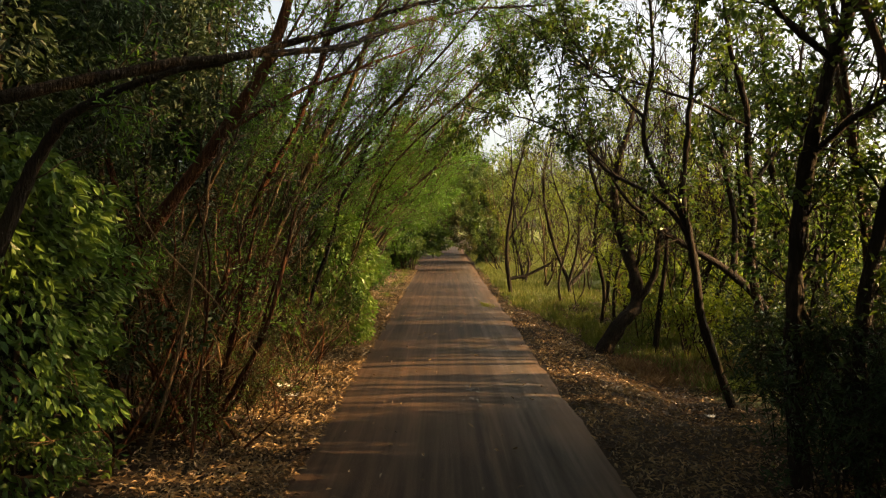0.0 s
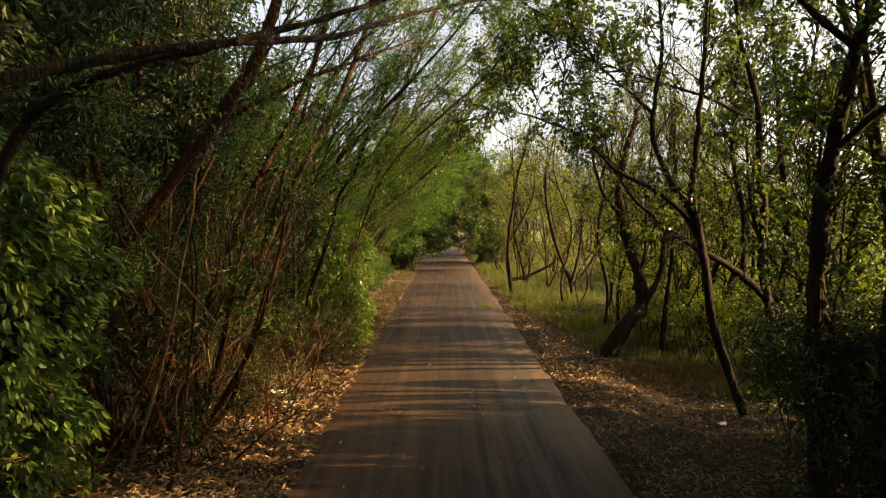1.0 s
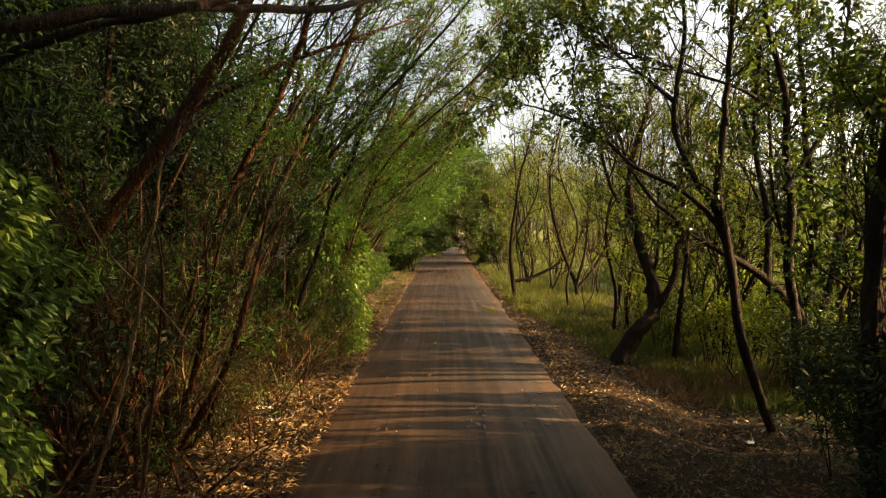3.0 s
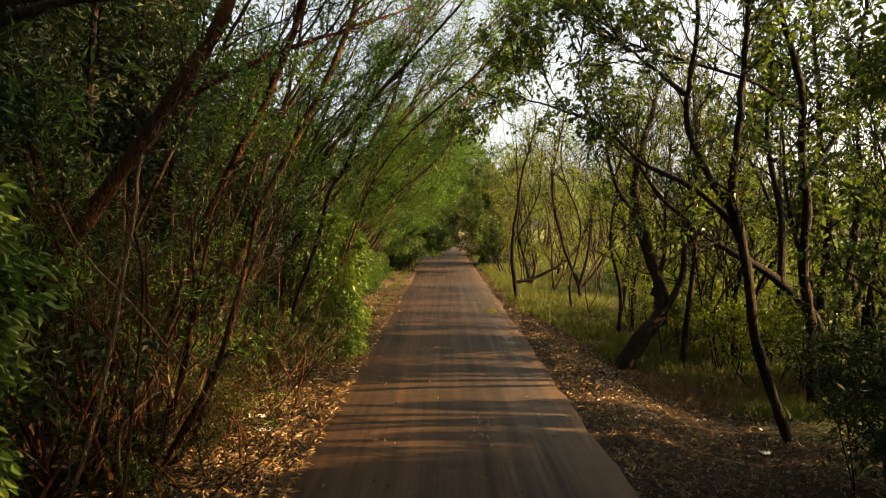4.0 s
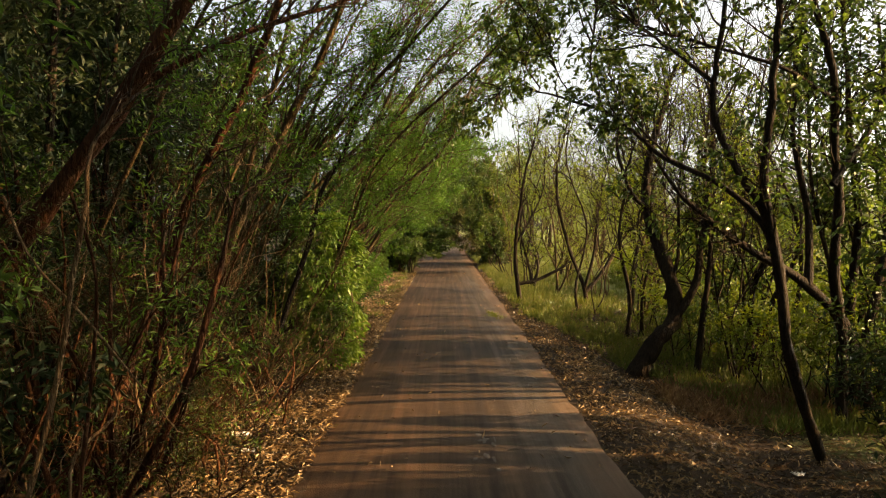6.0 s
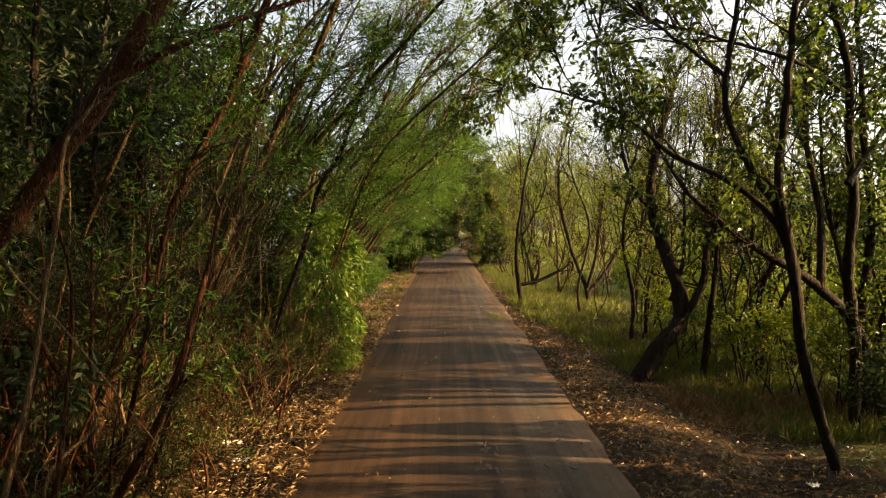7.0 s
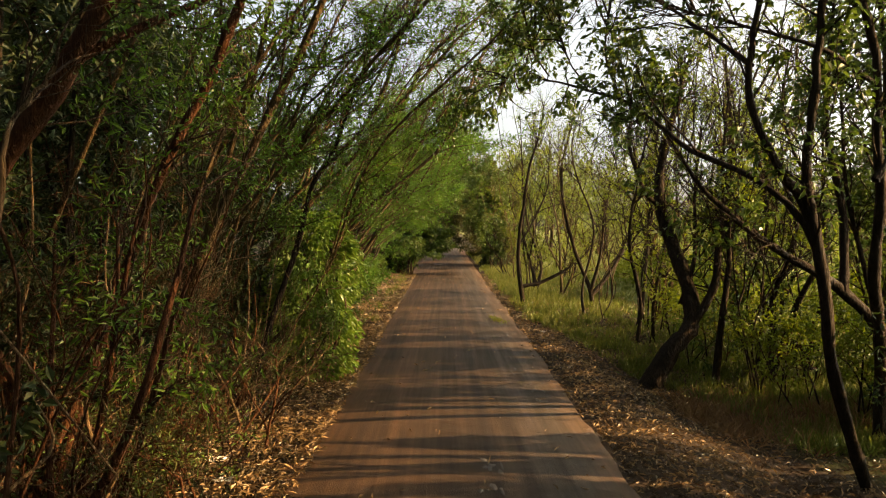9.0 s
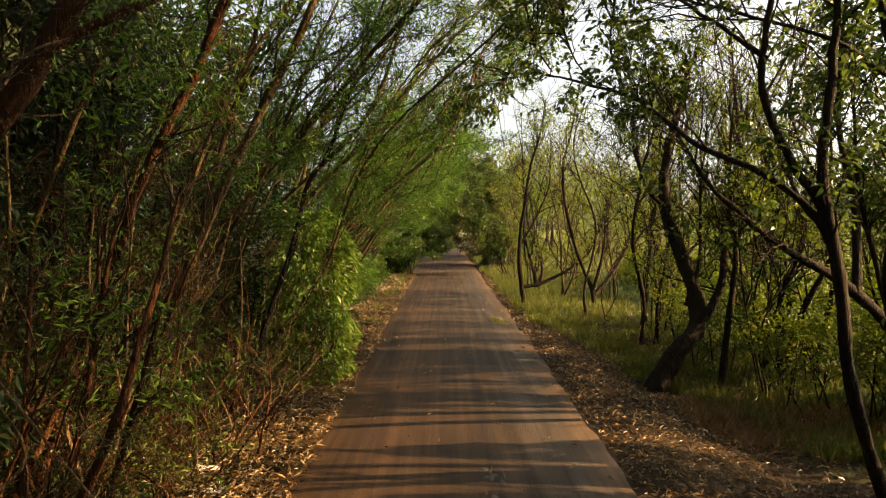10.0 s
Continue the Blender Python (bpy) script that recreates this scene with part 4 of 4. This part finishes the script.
# ---- undergrowth ----
UNDER = dict(boughs=6, bough_len=0.8, twigs=5, twig_len=0.45, leaves=14, leaf=(0.075, 0.018), start=0.1, spread=0.9, lift=0.1, bark=M_BARK_RED, twigmat=M_BARK_RED, leafmat=M_FEATHER, droop=0.2, leafy=0.85,
             flat=0.4, reach=0.04, bough_r=0.007)


def undergrowth(kind, x, y, seed, height, count, spread, opts, label, group):
    rng = np.random.default_rng(seed)
    stems = []
    for _ in range(count):
        b = np.array([x + rng.normal() * 0.3, y + rng.normal() * 0.3, -0.08])
        e = b + np.array([rng.normal() * spread, rng.normal() * spread, height * rng.uniform(0.5, 1.2)])
        m = (b + e) / 2 + rng.normal(size=3) * 0.12
        stems.append(([tuple(b), tuple(m), tuple(e)], rng.uniform(0.008, 0.02), 0.004, 1.0))
    grown(kind, stems, dict(UNDER, **opts), seed, label, group, "shrub", "shoot")


ru = np.random.default_rng(60)
for i in range(2, 26, 3):
    y = 7.2 + i * 0.6 + ru.normal() * 0.2
    near = y < 15
    undergrowth("tangled_shrub", (-3.4 if y < 13.0 else -3.9) + ru.normal() * 0.25, y, 600 + i, 1.3 if i % 3 else 2.0, 5, 0.85, dict(leafy=0.22, twigs=6, twig_r=0.0032, bare_twigs=1.0, twigmat=M_TWIG if i % 3 else M_BARK_RED, leaves=20, leaf=(0.055, 0.014), flat=0.8,
                bough_len=1.0, leafmat=M_OLIVE) if near else dict(leafy=0.8, leaves=13, leaf=(0.11, 0.042), leafmat=M_BROAD, show_twigs=False, bark=M_BARK_DARK), "tangled reddish shoots with small feathery leaves", "undergrowth along the lane")
for i, (x, y) in enumerate([(-3.7, 8.7), (-3.5, 9.6), (-3.8, 10.4), (-3.5, 11.2), (-3.7, 12.1), (-3.5, 13.0), (-3.8, 14.0), (-3.6, 9.1), (-3.4, 10.9), (-3.6, 12.6)]):
    undergrowth("feathery_sapling", x, y, 560 + i, 3.3, 4, 0.75, dict(leafmat=M_OLIVE, leaf=(0.05, 0.013), leaves=22, boughs=8, bough_len=0.95, twigs=7, twig_len=0.42, leafy=0.35, flat=0.8, start=0.3, lift=0.0, droop=0.1,
                twigmat=M_TWIG if i % 2 else M_BARK_RED, twig_r=0.003, bare_twigs=0.8), "thin sapling with fine drooping feathery sprays", "undergrowth along the lane")
for i in range(16):
    x, y = -2.95 + ru.normal() * 0.2, 8.3 + i * 0.36 + ru.normal() * 0.1
    undergrowth("green_sprouts", x, y, 590 + i, 0.85, 4, 0.4, dict(leafmat=M_OLIVE if i % 3 else M_VINE, leaf=(0.07, 0.02), leaves=9, boughs=4, bough_len=0.5, twig_len=0.3, twigs=4, leafy=0.7, twigmat=M_BARK_RED),
                "low green sprouts among dead leaves and sticks", "undergrowth along the lane")
for i in range(14):
    y = 24.5 + i * 2.4
    undergrowth("tangled_shrub", (-3.65 if i < 7 else -3.3) + ru.normal() * 0.25, y, 630 + i, 1.0 if i < 7 else 1.7, 8, 0.5, dict(leaf=(0.16, 0.05), leaves=12, show_twigs=False, leafmat=M_VINE if i % 3 == 0 else M_FEATHER),
                "tangled reddish shoots with small feathery leaves", "undergrowth along the lane")
# dark leafy backing, added where the thicket only falls into shade
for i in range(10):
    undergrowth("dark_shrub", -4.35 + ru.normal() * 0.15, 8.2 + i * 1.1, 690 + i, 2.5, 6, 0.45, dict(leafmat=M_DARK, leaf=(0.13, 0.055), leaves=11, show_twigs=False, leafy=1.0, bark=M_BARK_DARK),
                "dense shrub added as dark backing for the thicket's shaded depth", "undergrowth along the lane")
# the last seven stand out of view, added to shade the lane
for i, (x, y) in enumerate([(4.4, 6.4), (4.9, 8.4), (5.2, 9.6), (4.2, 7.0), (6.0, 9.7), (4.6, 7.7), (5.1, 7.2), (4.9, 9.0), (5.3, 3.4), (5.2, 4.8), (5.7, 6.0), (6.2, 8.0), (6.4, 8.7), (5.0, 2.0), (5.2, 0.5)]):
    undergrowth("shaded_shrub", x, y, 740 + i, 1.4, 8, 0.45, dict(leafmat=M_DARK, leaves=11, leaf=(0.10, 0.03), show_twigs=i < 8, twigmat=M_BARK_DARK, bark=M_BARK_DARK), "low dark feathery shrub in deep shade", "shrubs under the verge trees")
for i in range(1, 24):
    undergrowth("sunlit_shrub", 8.0 + ru.random() * 3.0, 12.0 + i * 1.3 + ru.normal() * 0.5, 660 + i, (1.2 if i < 8 else 0.7) + 0.5 * ru.random(), 8, 0.6, dict(leafmat=M_FEATHER_BACKLIT, leaves=9, leaf=(0.15, 0.062), twigmat=M_BARK, boughs=5, bough_len=1.0, show_twigs=False, leafy=0.8),
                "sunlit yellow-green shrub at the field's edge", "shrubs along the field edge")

for i, (x, y) in enumerate([(5.4, 18.6), (7.0, 10.1), (8.0, 9.6), (7.0, 13.9), (6.8, 14.6), (6.0, 15.8), (7.0, 17.2), (6.2, 18.8), (5.6, 20.4), (6.8, 21.6)]):
    undergrowth("verge_bush", x, y, 720 + i, 0.8 + 0.3 * ru.random(), 7, 0.5, dict(leafmat=M_FEATHER_BACKLIT if i % 3 else M_BROAD, leaf=(0.10, 0.042), leaves=9, boughs=6, show_twigs=False, bark=M_BARK_DARK),
                "leafy green bush among the verge trees", "shrubs under the verge trees")

# ---- grass, fallen leaves ----
def scatter_leaves():
    rng = np.random.default_rng(71)
    n = 88000
    y = np.where(rng.random(n) < 0.12, rng.uniform(-14, 3, n), 3 + 39 * rng.random(n) ** 1.5)
    left = rng.random(n) < 0.5
    x = np.where(left, -1.55 - np.abs(rng.normal(size=n)) * 1.05, 1.86 + np.abs(rng.normal(size=n) * 0.15) + rng.random(n) ** 1.2 * 4.6)
    stray = rng.random(n) < 0.004
    x = np.where(stray, rng.uniform(-1.7, 1.9, n), x)
    z = np.where(np.abs(x - 0.14) < 1.75, 0.035 + rise(y), ground_height(x, y) + 0.004 + rng.random(n) * 0.035)
    a = rng.uniform(0, 6.28, n)
    d = np.stack([np.cos(a), np.sin(a), rng.normal(size=n) * 0.5], -1)
    ob = new("fallen_leaves", leaves_mesh("fallen_leaves", np.stack([x, y, z], -1), d, 0.10, 0.023, M_LITTER, rng, 0, 0.45, 0.5))
    tagged(ob, "brown curled dead leaves scattered along both verges", "leaf litter", kind="stuff")


scatter_leaves()


def blades(name, x, y, height, width, mat, seed, label, lean=0.35):
    rng = np.random.default_rng(seed)
    n = len(x)
    p = np.stack([x, y, ground_height(x, y) - 0.01], -1)
    d = np.stack([rng.normal(size=n) * lean, rng.normal(size=n) * lean, np.ones(n)], -1)
    ob = new(name, leaves_mesh(name, p, d, height, width, mat, rng, 0, 0))
    return tagged(ob, label, "grass", kind="stuff")


def fallen_twigs():
    rng = np.random.default_rng(85)
    n = 260
    y = 6 + 16 * rng.random(n)
    left = rng.random(n) < 0.65
    x = np.where(left, -1.75 - np.abs(rng.normal(size=n)) * 0.7, 2.3 + rng.random(n) * 2.6)
    a = rng.uniform(0, np.pi, n)
    ln = rng.uniform(0.15, 0.6, n)
    u = np.linspace(-0.5, 0.5, 4)[None]
    bend = rng.normal(size=(n, 4)) * 0.03
    px = x[:, None] + np.cos(a)[:, None] * u * ln[:, None] + bend
    py = y[:, None] + np.sin(a)[:, None] * u * ln[:, None] + bend[:, ::-1]
    pz = ground_height(px, py) + 0.03 + np.abs(rng.normal(size=(n, 4))) * 0.025
    t = Tubes()
    t.add_many(np.stack([px, py, pz], -1), rng.uniform(0.003, 0.007, n), 0.002, 4)
    tagged(new("fallen_twigs", t.mesh("fallen_twigs", M_TWIG)), "dry broken twigs lying among dead leaves", "twigs", kind="stuff")


fallen_twigs()


def tufts(n, per, spread, place, seed):
    """Feet of grass blades in tufts: place gives the tufts' feet."""
    r = np.random.default_rng(seed)
    cx, cy = place(r, n)
    return (cx[:, None] + r.normal(size=(n, per)) * spread).ravel(), (cy[:, None] + r.normal(size=(n, per)) * spread).ravel()


def verge_feet(r, n):
    y = 13.0 + r.random(n) ** 1.4 * 60
    x = 2.35 + np.clip(23 - y, 0, 20) * 0.27 + np.abs(r.normal(size=n)) * 3.0
    return x, y


gx, gy = tufts(2600, 18, 0.11, verge_feet, 72)
blades("verge_grass", gx, gy, 0.27, 0.013, M_GRASS, 73, "tall yellow-green grass at the field's edge", 0.5)
gx, gy = tufts(330, 14, 0.13, lambda r, n: (3.8 + r.random(n) * 3.2, 14.6 + r.normal(size=n) * 0.6), 76)
blades("dry_grass", gx, gy, 0.32, 0.010, M_DRYGRASS, 74, "dry brown grass beneath the verge trees", 1.3)
gx, gy = tufts(1400, 10, 0.25, lambda r, n: (9 + r.random(n) ** 1.5 * 60, 5 + r.random(n) * 100), 77)
blades("field_grass", gx, gy, 0.6, 0.05, M_GRASS, 75, "sunlit pale green field grass", 0.5)
gx, gy = tufts(14, 14, 0.06, lambda r, n: (1.38 + r.normal(size=n) * 0.1, 22.5 + r.normal(size=n) * 0.6), 78)
blades("lane_grass", gx, gy, 0.12, 0.012, M_GRASS, 79, "small grass tuft growing through the tarmac", 0.8).location.z = 0.06
gx, gy = tufts(90, 12, 0.10, lambda r, n: (-1.95 - np.abs(r.normal(size=n)) * 0.3, 22 + r.random(n) * 45), 83)
blades("left_verge_grass", gx, gy, 0.24, 0.014, M_GRASS, 84, "short yellow-green grass along the lane", 0.6)


def worn_patch(x, y, sx, sy, seed):
    """A thin irregular patch of bare grey tarmac lying on the lane."""
    r = np.random.default_rng(seed)
    n = 22
    a = np.linspace(0, 2 * np.pi, n, endpoint=False)
    rad = 1 + 0.25 * np.sin(a * 2 + seed) + 0.12 * r.normal(size=n)
    z = (0.0225 if x > 1 else 0.031) + float(rise(y))
    ring = np.stack([x + sx * rad * np.cos(a), y + sy * rad * np.sin(a), np.full(n, z)], -1)
    inner = np.stack([x + sx * rad * 0.8 * np.cos(a), y + sy * rad * 0.8 * np.sin(a), np.full(n, z + 0.003)], -1)
    k = np.arange(n)
    q = np.stack([k, (k + 1) % n, (k + 1) % n + n, k + n], -1)
    t = np.stack([np.full(n, 2 * n), k + n, (k + 1) % n + n], -1)
    ob = new("worn_patch", mesh_from("worn_patch", np.vstack([ring, inner, [[x, y, z + 0.0035]]]), q, M_PATCH, True, t))
    tagged(ob, "pale worn patch of bare grey tarmac", "road patch", "worn patches on the lane", "structure")


rp = np.random.default_rng(86)
for k, (x, y, n, wide, long) in enumerate([(1.32, 14.5, 9, 0.12, 0.35), (1.25, 17.0, 8, 0.12, 0.8), (0.46, 11.2, 6, 0.07, 0.2), (0.42, 10.4, 6, 0.05, 0.25), (1.45, 19.5, 7, 0.12, 0.8)]):
    for m in range(n):
        worn_patch(x + rp.normal() * wide, y + rp.normal() * long, rp.uniform(0.012, 0.035), rp.uniform(0.03, 0.11), 10 * k + m)

# ---- far trees beyond the field and at the lane's end ----
def far_tree(x, y, height, seed, mat=M_HAZE, spread=0.45):
    rng = np.random.default_rng(seed)
    root = new("far_tree")
    g = float(rise(y))
    root.location = (x, y, g)
    tagged(root, "hazy green tree far beyond the field", "tree", "far trees")
    t = Tubes()
    t.add(curve_through([(x, y, g - 0.1), (x + 0.2, y, g + height * 0.3), (x, y, g + height * 0.8)], 8), 0.22, 0.05, 6)
    piece("trunk", t.mesh("trunk", M_BARK), root)
    n = 22
    c = rng.normal(size=(n, 3)) * [height * spread * 0.55, height * spread * 0.55, height * 0.2] + [x, y, g + height * 0.6]
    k = 64
    p = (c[:, None] + rng.normal(size=(n, k, 3)) * height * 0.075).reshape(-1, 3)
    p[:, 2] = np.maximum(p[:, 2], g + 0.2)
    piece("crown", leaves_mesh("crown", p, rng.normal(size=p.shape), height * 0.046, height * 0.023, mat, rng, 0.2, 0.2), root)


rf = np.random.default_rng(81)
for i in range(26):
    far_tree(rf.uniform(22, 60), 20 + i * 5.0 + rf.normal() * 2, rf.uniform(4.5, 8), 400 + i)
for i in range(20):
    far_tree(rf.uniform(13.5, 19), 13 + i * 3.4 + rf.normal(), rf.uniform(3.0, 4.2), 430 + i, M_HAZE, 0.6)
for i, (x, y, h) in enumerate([(-4, 94, 6), (9, 93, 6), (-7, 104, 9), (12, 108, 9), (14, 98, 9), (9.0, 92, 8), (-8, 90, 9), (3, 150, 7), (9, 136, 8), (19, 106, 9), (-5, 78, 8), (7.6, 64, 10), (10.5, 72, 10.5), (13, 60, 9), (7.5, 80, 10)]):
    far_tree(x, y, h, 450 + i)


# ---- scraps on the ground ----
def scrap(x, y, size, seed, label):
    rng = np.random.default_rng(seed)
    bm = bmesh.new()
    bmesh.ops.create_grid(bm, x_segments=5, y_segments=4, size=0.5)
    for v in bm.verts:
        v.co.x *= size[0] * (1 + rng.normal() * 0.12)
        v.co.y *= size[1] * (1 + rng.normal() * 0.12)
        v.co.z = abs(rng.normal()) * size[2]
    me = bpy.data.meshes.new("litter_scrap")
    bm.to_mesh(me)
    bm.free()
    me.materials.append(M_PAPER)
    ob = new("litter_scrap", me)
    ob.location = (x, y, float(ground_height(np.array(x), np.array(y))) + 0.02)
    ob.rotation_euler = (0.05, 0.1, rng.uniform(0, 6))
    tagged(ob, label, "litter")


scrap(-2.6, 11.3, (0.24, 0.10, 0.03), 91, "crumpled white paper scrap on dead leaves")
scrap(-2.35, 10.7, (0.22, 0.14, 0.02), 92, "flattened pale plastic scrap on dead leaves")
scrap(4.3, 11.1, (0.13, 0.12, 0.03), 93, "crumpled white paper ball on dead leaves")
scrap(2.45, 21.0, (0.2, 0.12, 0.03), 94, "small white scrap lying at the lane's edge")
